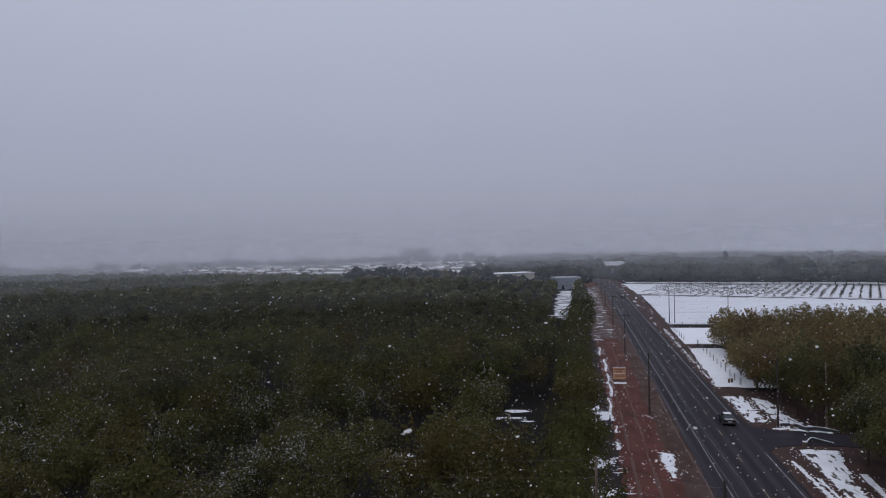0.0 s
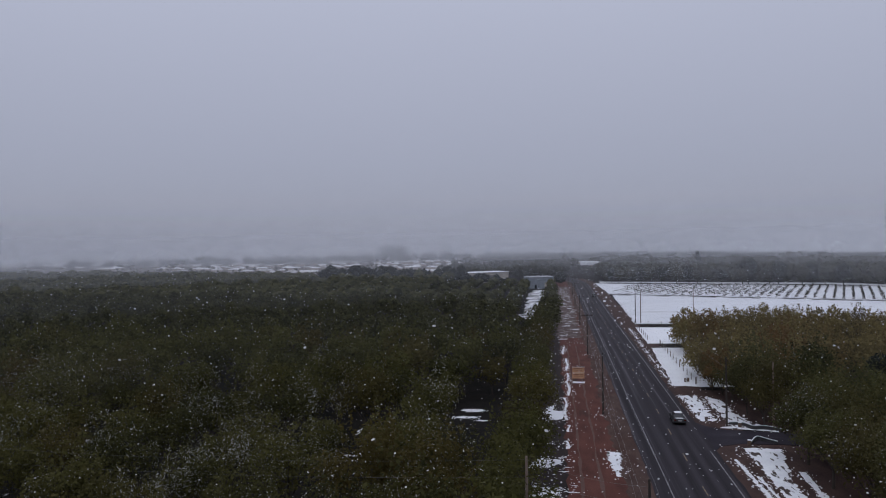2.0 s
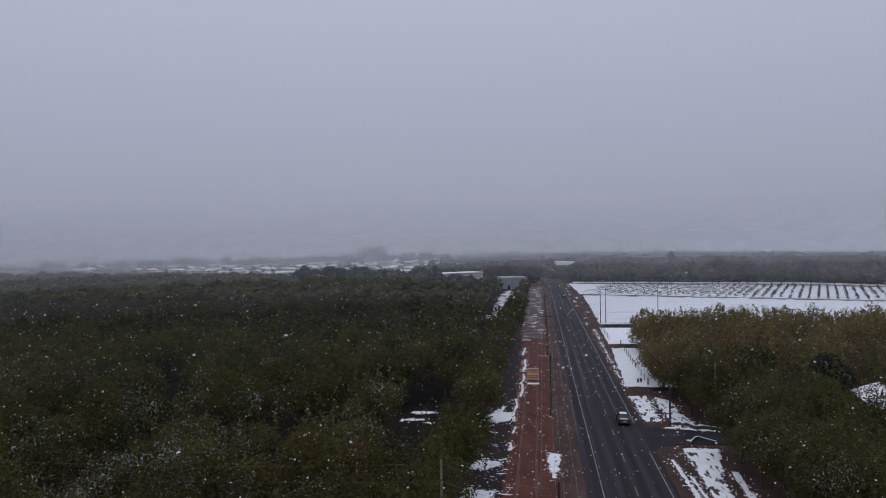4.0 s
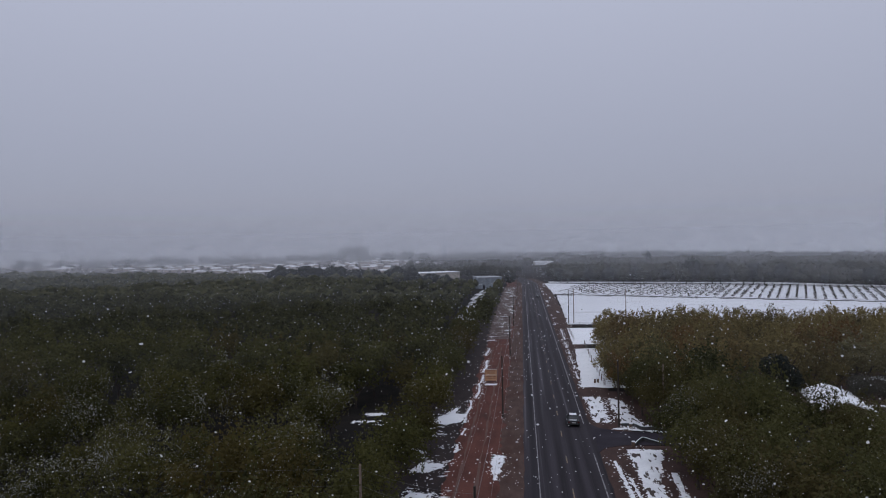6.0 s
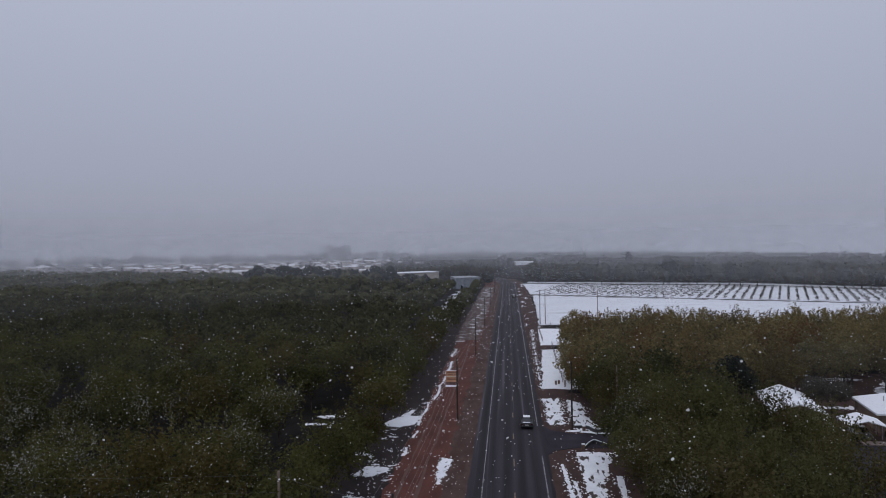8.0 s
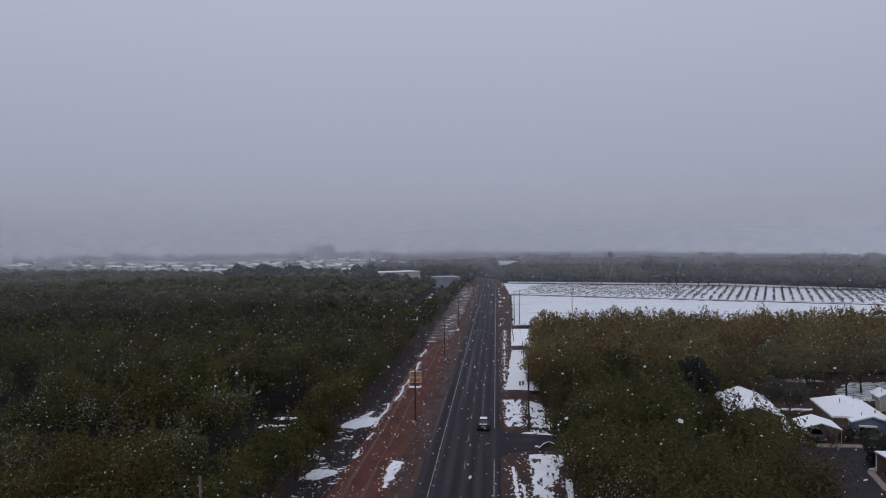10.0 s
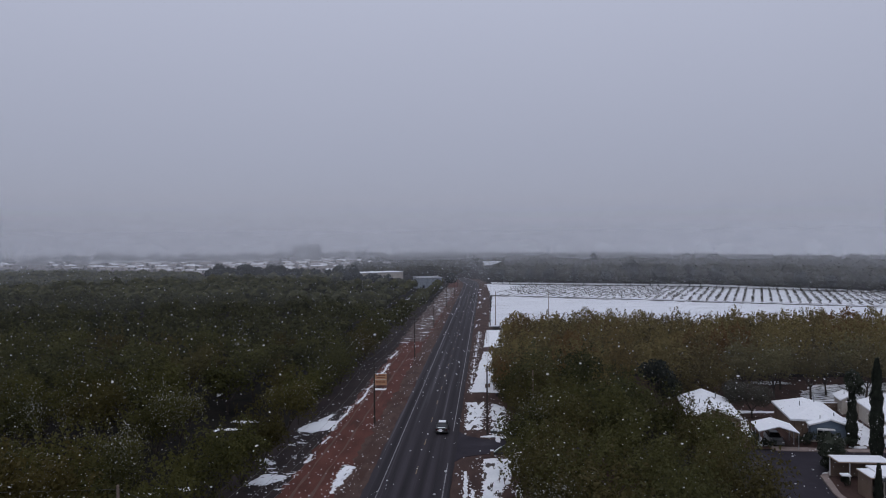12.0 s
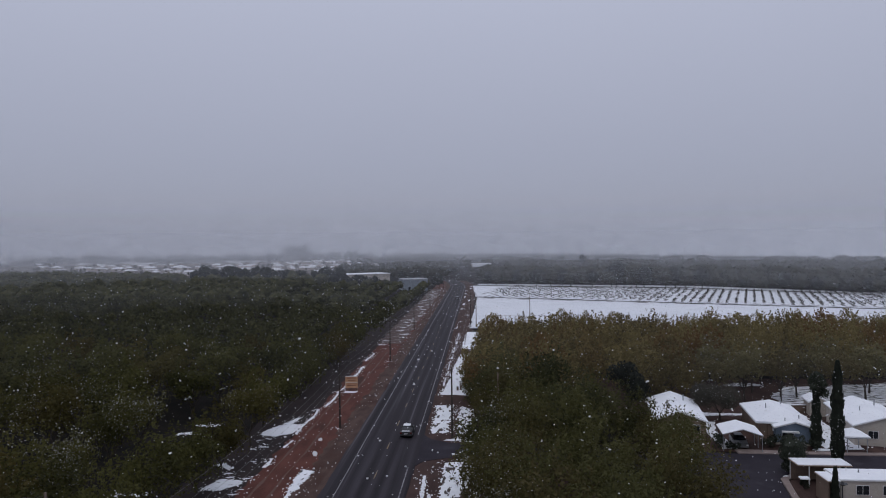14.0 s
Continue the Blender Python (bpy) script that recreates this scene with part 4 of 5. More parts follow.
# young trees in rows, dark strips of soil under them
rs = np.random.RandomState(9)
rows_out = []
ax, ay = math.sin(radians(21)), math.cos(radians(21))
bxx, byy = math.cos(radians(20)), -math.sin(radians(20))
strip_v, strip_f = [], []
sorts = [leaves(rs, 20, 2.3, 0.85, 0.15, 0.34, 5) for _ in range(6)]
for i in range(-1, 112):
    ox, oy = 12 + bxx * i * 3.9, 372 + byy * i * 3.9
    depth = 82 if i < 30 else 82 - (i - 30) * 0.2
    for j in range(20):
        fa, fb = depth * j / 20 + rs.uniform(0, 0.8), depth * (j + 1) / 20 - rs.uniform(-0.4, 0.9)
        k = len(strip_v)
        if ox + ax * fa > 13 and rs.uniform() > 0.26:
            wide = 1.05 - 0.004 * i
            strip_v += [(ox + ax * g + bxx * e, oy + ay * g + byy * e, 0.078) for g, e in ((fa, -wide * rs.uniform(0.35, 1)), (fa, wide * rs.uniform(0.35, 1)), (fb, wide * rs.uniform(0.35, 1)), (fb, -wide * rs.uniform(0.35, 1)))]
            strip_f.append((k, k + 1, k + 2, k + 3))
    for j in range(19):
        f = 2 + j * 4.8 + rs.uniform(-0.5, 0.5)
        px, py = ox + ax * f, oy + ay * f
        if px < 26 - 0.1 * f or f > depth or rs.uniform() < 0.1:
            continue
        q = sorts[rs.randint(6)] * rs.uniform(0.6, 1.0)
        rows_out.append(q + np.array([px, py, 0.04]))
# wheel tracks that part the open field from the rows, bare earth at the road end of the field
for off, wide, gap in ((-9.5, 1.6, 0.35), (-2.0, 1.3, 0.3), (86.5, 2.4, 0.15), (93.0, 1.8, 0.45)):
    for i in range(150):
        if rs.uniform() < gap:
            continue
        c = 3.1 * i + rs.uniform(0, 0.6)
        shrink = 1.0 if off < 0 else 1.0 - max(0.0, c - 156) * 0.00045
        k = len(strip_v)
        for g, e in ((0, -1), (3.3, -1), (3.3, 1), (0, 1)):
            d = off * shrink + e * wide * rs.uniform(0.3, 1)
            strip_v.append((12 + bxx * (c + g) + ax * d, 372 + byy * (c + g) + ay * d, 0.082))
        strip_f.append((k, k + 1, k + 2, k + 3))
tagged(from_lists("soil_strips", strip_v, strip_f, M_SOIL), "strips of brown soil showing through snow under the young trees", "soil", kind="stuff")
tagged(from_tris("young_trees", np.concatenate(rows_out), 4, M_LEAF_GREY), "rows of young orchard trees standing in snow", "trees", kind="stuff")

# woods and far trees
rng = random.Random(21)


def wood_edge(x):
    return 470 - 0.34 * (x - 10) if x < 140 else 426 - 0.73 * (x - 140) if x < 230 else 360 - 0.33 * (x - 230)


spots = []
for i in range(3700):
    d = rng.random() ** 0.9
    x = rng.uniform(14, 560)
    y = wood_edge(min(x, 520)) + 24 + 455 * d
    if x < 60 + 0.66 * y and math.hypot(x, y) < 860 and 1.93 * x + y < 1560 + rng.uniform(-20, 20) and not (x < 34 and 575 < y < 690):
        spots.append((x, y, rng.uniform(0.85, 1.25)))
rng = random.Random(22)
edge = [(x + rng.uniform(-2, 2), wood_edge(x) + 10 + rng.uniform(0, 8), rng.uniform(0.7, 1.0)) for x in range(16, 520, 7)]
lumps = [(x + rng.uniform(-5, 5), wood_edge(x) + rng.uniform(-3, 3), rng.choice((rng.uniform(0.7, 0.9), rng.uniform(0.95, 1.15), rng.uniform(1.15, 1.45))) * (1.12 if x < 150 else 0.9)) for x in range(18, 520, 8)]
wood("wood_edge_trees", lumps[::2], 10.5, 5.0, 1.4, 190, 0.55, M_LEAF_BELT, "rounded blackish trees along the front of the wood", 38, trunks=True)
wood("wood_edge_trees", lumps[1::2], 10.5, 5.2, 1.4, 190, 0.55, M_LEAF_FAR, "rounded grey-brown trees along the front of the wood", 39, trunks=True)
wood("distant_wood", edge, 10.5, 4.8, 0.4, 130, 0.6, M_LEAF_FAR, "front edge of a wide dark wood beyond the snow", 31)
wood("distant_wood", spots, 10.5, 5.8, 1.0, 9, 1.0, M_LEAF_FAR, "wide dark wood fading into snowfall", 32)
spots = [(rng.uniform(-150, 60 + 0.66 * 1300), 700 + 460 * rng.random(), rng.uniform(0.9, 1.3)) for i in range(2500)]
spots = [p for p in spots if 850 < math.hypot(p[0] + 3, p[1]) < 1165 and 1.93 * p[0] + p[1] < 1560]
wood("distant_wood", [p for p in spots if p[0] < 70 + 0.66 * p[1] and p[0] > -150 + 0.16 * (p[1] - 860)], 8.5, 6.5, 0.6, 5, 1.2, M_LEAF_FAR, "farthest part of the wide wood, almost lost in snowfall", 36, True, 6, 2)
spots = [(-86 + i * 2.2 + rng.uniform(-1, 1), rng.uniform(447, 458), rng.uniform(0.74, 0.9)) for i in range(15)]
spots += [(rng.uniform(-54, -42), rng.uniform(452, 464), rng.uniform(0.38, 0.5)) for i in range(7)]
spots += [(rng.uniform(-172, -78), rng.uniform(434, 462), rng.uniform(1.05, 1.5)) for i in range(50)]
spots = [p for p in spots if not (p[0] > -100 and p[1] > 462)]
front_belt = spots
spots = [(rng.uniform(-110, -12), rng.uniform(505, 640), rng.uniform(0.9, 1.25)) for i in range(90)]
spots += [(x, y, rng.uniform(0.8, 1.3)) for x, y in [(rng.uniform(-60, 60), rng.uniform(560, 760)) for i in range(90)] if not (-4 < x < 32 and y < 700)]
spots += [(rng.uniform(5, 30), rng.uniform(636, 656), rng.uniform(0.52, 0.68)) for i in range(14)]
front_belt += [(-14 + rng.uniform(-3, 3), 452 + rng.uniform(-8, 8), rng.uniform(0.7, 1.0)) for i in range(5)]
spots += [(12 + rng.uniform(0, 30), 500 + rng.uniform(-8, 20), rng.uniform(0.9, 1.2)) for i in range(14)]
wood("tree_belt", front_belt, 10.0, 4.6, 1.0, 190, 0.65, M_LEAF_BELT, "dark evergreen trees round the packing hall", 37)
wood("tree_belt", spots, 10.0, 4.8, 1.0, 150, 0.8, M_LEAF_FAR, "belt of dark trees at the end of the road", 33)


def village_front(x):
    """Where the orchard ends and the village begins."""
    return 565 + 0.58 * max(0.0, -200 - x)


spots = []
for i in range(760):
    x = rng.uniform(-620, -172)
    y = rng.uniform(434, max(436.0, min(430 + 0.56 * (-160 - x), 428 - 0.255 * x)))
    if x > -70 - 0.98 * y and x < -172:
        spots.append((x, y, rng.uniform(0.85, 1.1)))
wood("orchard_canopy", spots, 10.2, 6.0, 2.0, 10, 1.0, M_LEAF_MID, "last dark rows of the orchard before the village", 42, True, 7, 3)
spots = []
for i in range(540):
    x = rng.uniform(-1200, -90)
    y = village_front(x) + 8 + 520 * rng.random() ** 1.3
    if x > -80 - 1.0 * y:
        spots.append((x, y, rng.choice((rng.uniform(0.2, 0.4), rng.uniform(0.25, 0.5), rng.uniform(0.35, 0.7)))))
wood("village_trees", spots, 9.0, 5.6, 0.4, 34, 0.8, M_LEAF_GREY, "bare and evergreen trees among the distant houses", 34, True, 7, 3)
spots = [(rng.uniform(-1150, -30), rng.uniform(880, 1128), rng.choice((rng.uniform(0.5, 0.9), rng.uniform(0.8, 1.3), rng.uniform(1.1, 1.7)))) for i in range(800)]
wood("horizon_trees", [p for p in spots if p[0] > -0.98 * p[1] and 1010 < math.hypot(p[0], p[1]) < 1160], 9.0, 6.0, 0.4, 26, 1.1, M_LEAF_FAR, "grey belt of trees behind the village, almost lost in snowfall", 43, True, 7, 3)
spots = [(-338, 1116, 1.6), (-327, 1119, 1.9), (-319, 1112, 1.6), (-242, 1116, 1.5), (-462, 1114, 1.8), (-577, 1107, 1.5), (-590, 1112, 1.6), (-518, 1089, 1.7), (-800, 830, 1.9), (-808, 838, 1.7)]
spots += [(-306 + 5.5 * i, 1112 + 5 * (i % 3), (1.6, 2.4, 2.8, 2.3, 3.0, 2.6, 2.1, 2.8, 2.3, 1.6)[i]) for i in range(10)]
spots += [(rng.uniform(-230, -100), 1112 + rng.gauss(0, 8), rng.uniform(0.7, 1.7)) for i in range(26)]
wood("tall_trees", spots, 10.0, 3.1, 0.4, 260, 0.5, M_LEAF_GREY, "clump of tall old trees behind the village", 35)
cypress("tall_tree", 73, 17.0, 2.3, 5000, M_LEAF_BELT, "lone tall narrow tree over the wood", 0.75, 5.0).matrix_world = pose(101, 607, 0)


# ---- poles and wires ----
def pole(x, y, h, mat, label, arms=1, turn=0.0, group="utility poles"):
    ob = thing("utility_pole", pose(x, y, 0, 0, 0, turn), label, "utility pole", group)
    part("shaft", tube(bmesh.new(), (0, 0, -0.1), (0, 0, h), 0.16, 0.10, 10), mat, ob)
    for k in range(arms):
        z = h - 0.35 - 0.9 * k
        arm = boxed("crossarm", (-1.45, 1.45, -0.06, 0.06, z - 0.06, z + 0.06), mat, ob)
        for ix in (-1.35, 0.35, 1.35):
            bm = tube(bmesh.new(), (ix, 0, z + 0.06), (ix, 0, z + 0.20), 0.03, 0.03, 6)
            tube(bm, (ix, 0, z + 0.12), (ix, 0, z + 0.24), 0.055, 0.035, 8)
            part("insulator", bm, M_INSUL, ob)
        bm = tube(bmesh.new(), (-0.5, 0.07, z), (0, 0.11, z - 0.5), 0.02, 0.02, 5)
        tube(bm, (0.5, 0.07, z), (0, 0.11, z - 0.5), 0.02, 0.02, 5)
        part("brace", bm, M_METAL, ob)
    return ob


def wire(a, b, sag, thick=0.009, label="grey overhead cable strung between poles"):
    cu = bpy.data.curves.new("overhead_wire", "CURVE")
    cu.dimensions, cu.bevel_depth, cu.bevel_resolution = "3D", thick, 1
    sp = cu.splines.new("POLY")
    sp.points.add(16)
    for i in range(17):
        f = i / 16
        p = Vector(a).lerp(Vector(b), f)
        sp.points[i].co = (p.x, p.y, p.z - sag * 4 * f * (1 - f), 1)
    cu.materials.append(M_WIRE)
    return tagged(new("overhead_wire", cu), label, "cable", "overhead wires")


TARRED = "dark tarred wooden utility pole on the earth verge"
line_left = [(-9.6, -2.0), (-9.3, 55.8), (-8.9, 116), (-8.7, 176), (-8.5, 236), (-8.2, 306), (-7.8, 368), (-8.6, 428)]
for x, y in line_left:
    pole(x, y, 10.0, M_POLE, TARRED, 0 if y < 150 else 1)
for (x0, y0), (x1, y1) in zip(line_left, line_left[1:]):
    for dx, z in ((-1.35, 9.87), (0.35, 9.87), (1.35, 9.87)):
        wire((x0 + dx, y0, z), (x1 + dx, y1, z), 0.9)
    wire((x0 - 0.14, y0, 7.6), (x1 - 0.14, y1, 7.6), 1.0)
pole(-18.7, 57.6, 10.9, M_PALEPOLE, "pale weathered wooden pole at the orchard edge", 0)
for z in (10.6, 9.2):
    wire((-18.7, 57.6, z), (-9.3, 55.8, z - 1.2), 0.4, 0.007)
    wire((-18.7, 57.6, z), (-120, 66, z), 2.0, 0.006)
line_right = [(8.9, 110.6), (10.1, 242.0)]
for k, (x, y) in enumerate(line_right):
    pole(x, y, 10.3 if k < 1 else 11.6, M_POLE, "dark wooden utility pole on the snowy verge", 0)
for (x0, y0), (x1, y1) in zip(line_right, line_right[1:]):
    wire((x0, y0, 9.9), (x1, y1, 9.9), 0.9)
    wire((x0, y0, 8.8), (x1, y1, 8.8), 0.9)
pole(11.9, 242.8, 11.6, M_PALEPOLE, "grey wooden pole standing beside a darker one", 0)
pole(30.6, 251.5, 11.0, M_PALEPOLE, "grey wooden pole in the snow field", 0)
pole(15.7, 111.2, 9.6, M_PALEPOLE, "slim pale pole at the park entrance", 0)
pole(140, 232, 9.0, M_PALEPOLE, "grey wooden pole in the snow field", 0)


# ---- fence, sign, entrance walls ----
def fence_run(pts, label):
    ob = thing("wire_fence", pose(0, 0, 0), label, "fence")
    for (x0, y0), (x1, y1) in zip(pts, pts[1:]):
        length = math.hypot(x1 - x0, y1 - y0)
        k = max(1, round(length / 4.6))
        for i in range(k):
            f = i / k
            x, y = x0 + (x1 - x0) * f, y0 + (y1 - y0) * f
            part("post", tube(bmesh.new(), (x, y, -0.05), (x + 0.02, y, 1.45), 0.075, 0.06, 6), M_WOOD, ob)
        for z in (0.45, 0.85, 1.25):
            part("strand", tube(bmesh.new(), (x0, y0, z), (x1, y1, z), 0.012, 0.012, 4), M_METAL, ob)
    return ob


fence_run([(10.2, 141), (10.4, 164), (11.0, 192), (11.0, 193)], "weathered wooden post and wire fence in the snow")
fence_run([(8.9, 202), (9.0, 234.5), (30, 235)], "weathered wooden post and wire fence in the snow")
fence_run([(10.4, 141), (19, 141)], "weathered post and wire fence under the trees")
fence_run([(11, 193), (24, 193.5)], "weathered post and wire fence beside a farm track")
for x, y in ((8.7, 143.2), (9.3, 143.6)):
    ob = thing("utility_box", pose(x, y, 0.05), "small dark utility pedestal standing in snow", "utility box", "utility boxes")
    boxed("cabinet", (-0.2, 0.2, -0.16, 0.16, -0.05, 0.8), M_WOOD, ob, "", 0.03)
    boxed("lid", (-0.23, 0.23, -0.19, 0.19, 0.8, 0.87), M_SNOW, ob, "snow-covered lid", 0.03)

sign = thing("sign_board", pose(-12.0, 142.6, 0, 0, 0, 3), "tan two-panel notice board on posts beside the road", "sign")
for x in (-0.95, 0.95):
    boxed("post", (x - 0.06, x + 0.06, 0.05, 0.17, -0.1, 2.75), M_WOOD, sign)
boxed("upper_panel", (-1.2, 1.2, -0.02, 0.05, 1.75, 2.8), M_SIGN, sign, "", 0.01)
boxed("lower_panel", (-1.2, 1.2, -0.02, 0.05, 0.55, 1.62), M_SIGN, sign, "", 0.01)
for x0, x1, z0, z1 in ((-0.9, 0.9, 2.42, 2.58), (-0.7, 0.8, 2.02, 2.16), (-0.95, 0.2, 1.28, 1.42), (-0.9, 0.95, 0.98, 1.12), (0.35, 0.95, 1.28, 1.42)):
    boxed("lettering_bar", (x0, x1, -0.035, -0.02, z0, z1), M_SIGNBAR, sign)
boxed("pale_band", (-1.2, 1.2, -0.03, 0.05, 1.62, 1.75), M_SIGNPALE, sign)
boxed("snow_ledge", (-1.2, 1.2, -0.08, 0.14, 2.8, 2.86), M_SNOW, sign, "thin snow on the top edge", 0.02)
tagged(slab("snow_patch", ragged([(-13.2, 140.6), (-10.8, 140.6), (-10.7, 141.9), (-13.2, 142.0)], 0.4, 0.15, rng), -0.02, 0.08, M_SNOW), "small bank of snow at the foot of a sign", "snow", "snow patches", "stuff")


def curved_wall(pts, h, label):
    ob = thing("entrance_wall", pose(0, 0, 0), label, "wall", "entrance walls")
    for nm, mat, z0, z1, w in (("wall_body", M_STONE_DARK, -0.1, h - 0.07, 0.07), ("coping", M_TEALWALL, h - 0.07, h, 0.085), ("snow_cap", M_SNOW, h, h + 0.03, 0.05)):
        verts, faces = [], []
        for i, (x, y) in enumerate(pts):
            x1, y1 = pts[min(i + 1, len(pts) - 1)]
            x0, y0 = pts[max(i - 1, 0)]
            d = math.hypot(x1 - x0, y1 - y0)
            nx, ny = -(y1 - y0) / d * w, (x1 - x0) / d * w
            lift = 0.2 * math.sin(math.pi * i / (len(pts) - 1))
            foot = z0 if nm == "wall_body" else z0 + lift
            verts += [(x - nx, y - ny, foot), (x - nx, y - ny, z1 + lift), (x + nx, y + ny, z1 + lift), (x + nx, y + ny, foot)]
        for i in range(len(pts) - 1):
            p, q = 4 * i, 4 * i + 4
            faces += [(p, p + 1, q + 1, q), (p + 1, p + 2, q + 2, q + 1), (p + 2, p + 3, q + 3, q + 2)]
        faces += [(0, 3, 2, 1), (len(verts) - 4, len(verts) - 3, len(verts) - 2, len(verts) - 1)]
        part_ob = from_lists(nm, verts, faces, mat, ob)
    return ob


def smooth(pts, k=6):
    """More points along a bent line, rounded at its corners."""
    out = []
    for i in range(len(pts) - 1):
        p0, p1, p2, p3 = (Vector(pts[max(i - 1, 0)]), Vector(pts[i]), Vector(pts[i + 1]), Vector(pts[min(i + 2, len(pts) - 1)]))
        for j in range(k):
            t = j / k
            out.append(tuple(0.5 * ((2 * p1) + (p2 - p0) * t + (2 * p0 - 5 * p1 + 4 * p2 - p3) * t * t + (3 * p1 - p0 - 3 * p2 + p3) * t ** 3)))
    return out + [tuple(pts[-1])]


curved_wall(smooth([(9.4, 111.4), (11.2, 110.9), (12.2, 108.9), (14.0, 109.2), (16.2, 108.0)]), 0.42, "low dark curved wall with a pale green snow-capped coping")
curved_wall(smooth([(9.8, 100.9), (10.5, 102.3), (11.3, 103.2), (12.1, 102.5), (13.4, 101.5)]), 0.42, "low dark curved wall with a pale green snow-capped coping")
for x, y in ((10.6, 110.0), (9.5, 100.6)):
    ob = thing("entrance_pillar", pose(x, y, 0), "squat brown pillar at the park entrance under snow", "pillar", "entrance pillars")
    boxed("pillar_body", (-0.22, 0.22, -0.22, 0.22, -0.1, 0.7), M_WOOD, ob, "", 0.03)
    boxed("snow_cap", (-0.24, 0.24, -0.24, 0.24, 0.7, 0.78), M_SNOW, ob, "", 0.08)


# ---- houses ----
def gable(bm, w, y0, y1, z0, z1, over, thick):
    """A roof slab over a width w: eaves at z0, ridge at z1."""
    prof = [(-w / 2 - over, z0 - over * (z1 - z0) / (w / 2)), (0, z1), (w / 2 + over, z0 - over * (z1 - z0) / (w / 2))]
    vs = []
    for y in (y0 - over, y1 + over):
        vs.append([bm.verts.new((x, y, z)) for x, z in prof] + [bm.verts.new((x, y, z + thick)) for x, z in prof])
    a, b = vs
    for i in (0, 1):
        bm.faces.new((a[i], a[i + 1], b[i + 1], b[i]))
        bm.faces.new((a[i + 3], b[i + 3], b[i + 4], a[i + 4]))
    for e in (a, b):
        bm.faces.new((e[0], e[3], e[4], e[1]))
        bm.faces.new((e[1], e[4], e[5], e[2]))
    bm.faces.new((a[0], b[0], b[3], a[3]))
    bm.faces.new((a[2], a[5], b[5], b[2]))
    bmesh.ops.recalc_face_normals(bm, faces=bm.faces)
    return bm


def hip_roof(w, length, z0, z1, over):
    """A roof that slopes to all four sides, with a short ridge along y."""
    a, b, c = w / 2 + over, length / 2 + over, max(0.3, length / 2 - w * 0.42)
    bm = bmesh.new()
    low = [bm.verts.new(v) for v in ((-a, -b, z0), (a, -b, z0), (a, b, z0), (-a, b, z0))]
    eave = [bm.verts.new((v.co.x, v.co.y, z0 + 0.18)) for v in low]
    top = [bm.verts.new((0, -c, z1)), bm.verts.new((0, c, z1))]
    for i in range(4):
        bm.faces.new((low[i], low[(i + 1) % 4], eave[(i + 1) % 4], eave[i]))
    bm.faces.new((eave[0], eave[1], top[0]))
    bm.faces.new((eave[2], eave[3], top[1]))
    bm.faces.new((eave[1], eave[2], top[1], top[0]))
    bm.faces.new((eave[3], eave[0], top[0], top[1]))
    bm.faces.new(low[::-1])
    return bm


def house_body(bm, w, y0, y1, h, ridge):
    prof = [(-w / 2, -0.1), (w / 2, -0.1), (w / 2, h), (0, ridge), (-w / 2, h)]
    a = [bm.verts.new((x, y0, z)) for x, z in prof]
    b = [bm.verts.new((x, y1, z)) for x, z in prof]
    bm.faces.new(a[::-1])
    bm.faces.new(b)
    for i in range(5):
        bm.faces.new((a[i], a[(i + 1) % 5], b[(i + 1) % 5], b[i]))
    bmesh.ops.recalc_face_normals(bm, faces=bm.faces)
    return bm


def window_on(parent, x, y, z, w, h, face):
    """A window proud of the wall: face 'y' looks along -y, 'x' along +-x by its sign."""
    sx = {"y": (w, 0.06), "x": (0.06, w)}[face]
    ob = boxed("window", (x - sx[0] / 2 - 0.06 * (face == "y"), x + sx[0] / 2 + 0.06 * (face == "y"), y - sx[1] / 2 - 0.06 * (face == "x"), y + sx[1] / 2 + 0.06 * (face == "x"), z - 0.06, z + h + 0.06), M_TRIM, parent)
    d = 0.02
    if face == "y":
        boxed("pane", (x - w / 2, x - 0.03, y - 0.03 - d, y + 0.02, z, z + h), M_GLASS, ob)
        boxed("pane", (x + 0.03, x + w / 2, y - 0.03 - d, y + 0.02, z, z + h), M_GLASS, ob)
    else:
        boxed("pane", (x - 0.03 - d, x + 0.03 + d, y - w / 2, y - 0.03, z, z + h), M_GLASS, ob)
        boxed("pane", (x - 0.03 - d, x + 0.03 + d, y + 0.03, y + w / 2, z, z + h), M_GLASS, ob)
    return ob


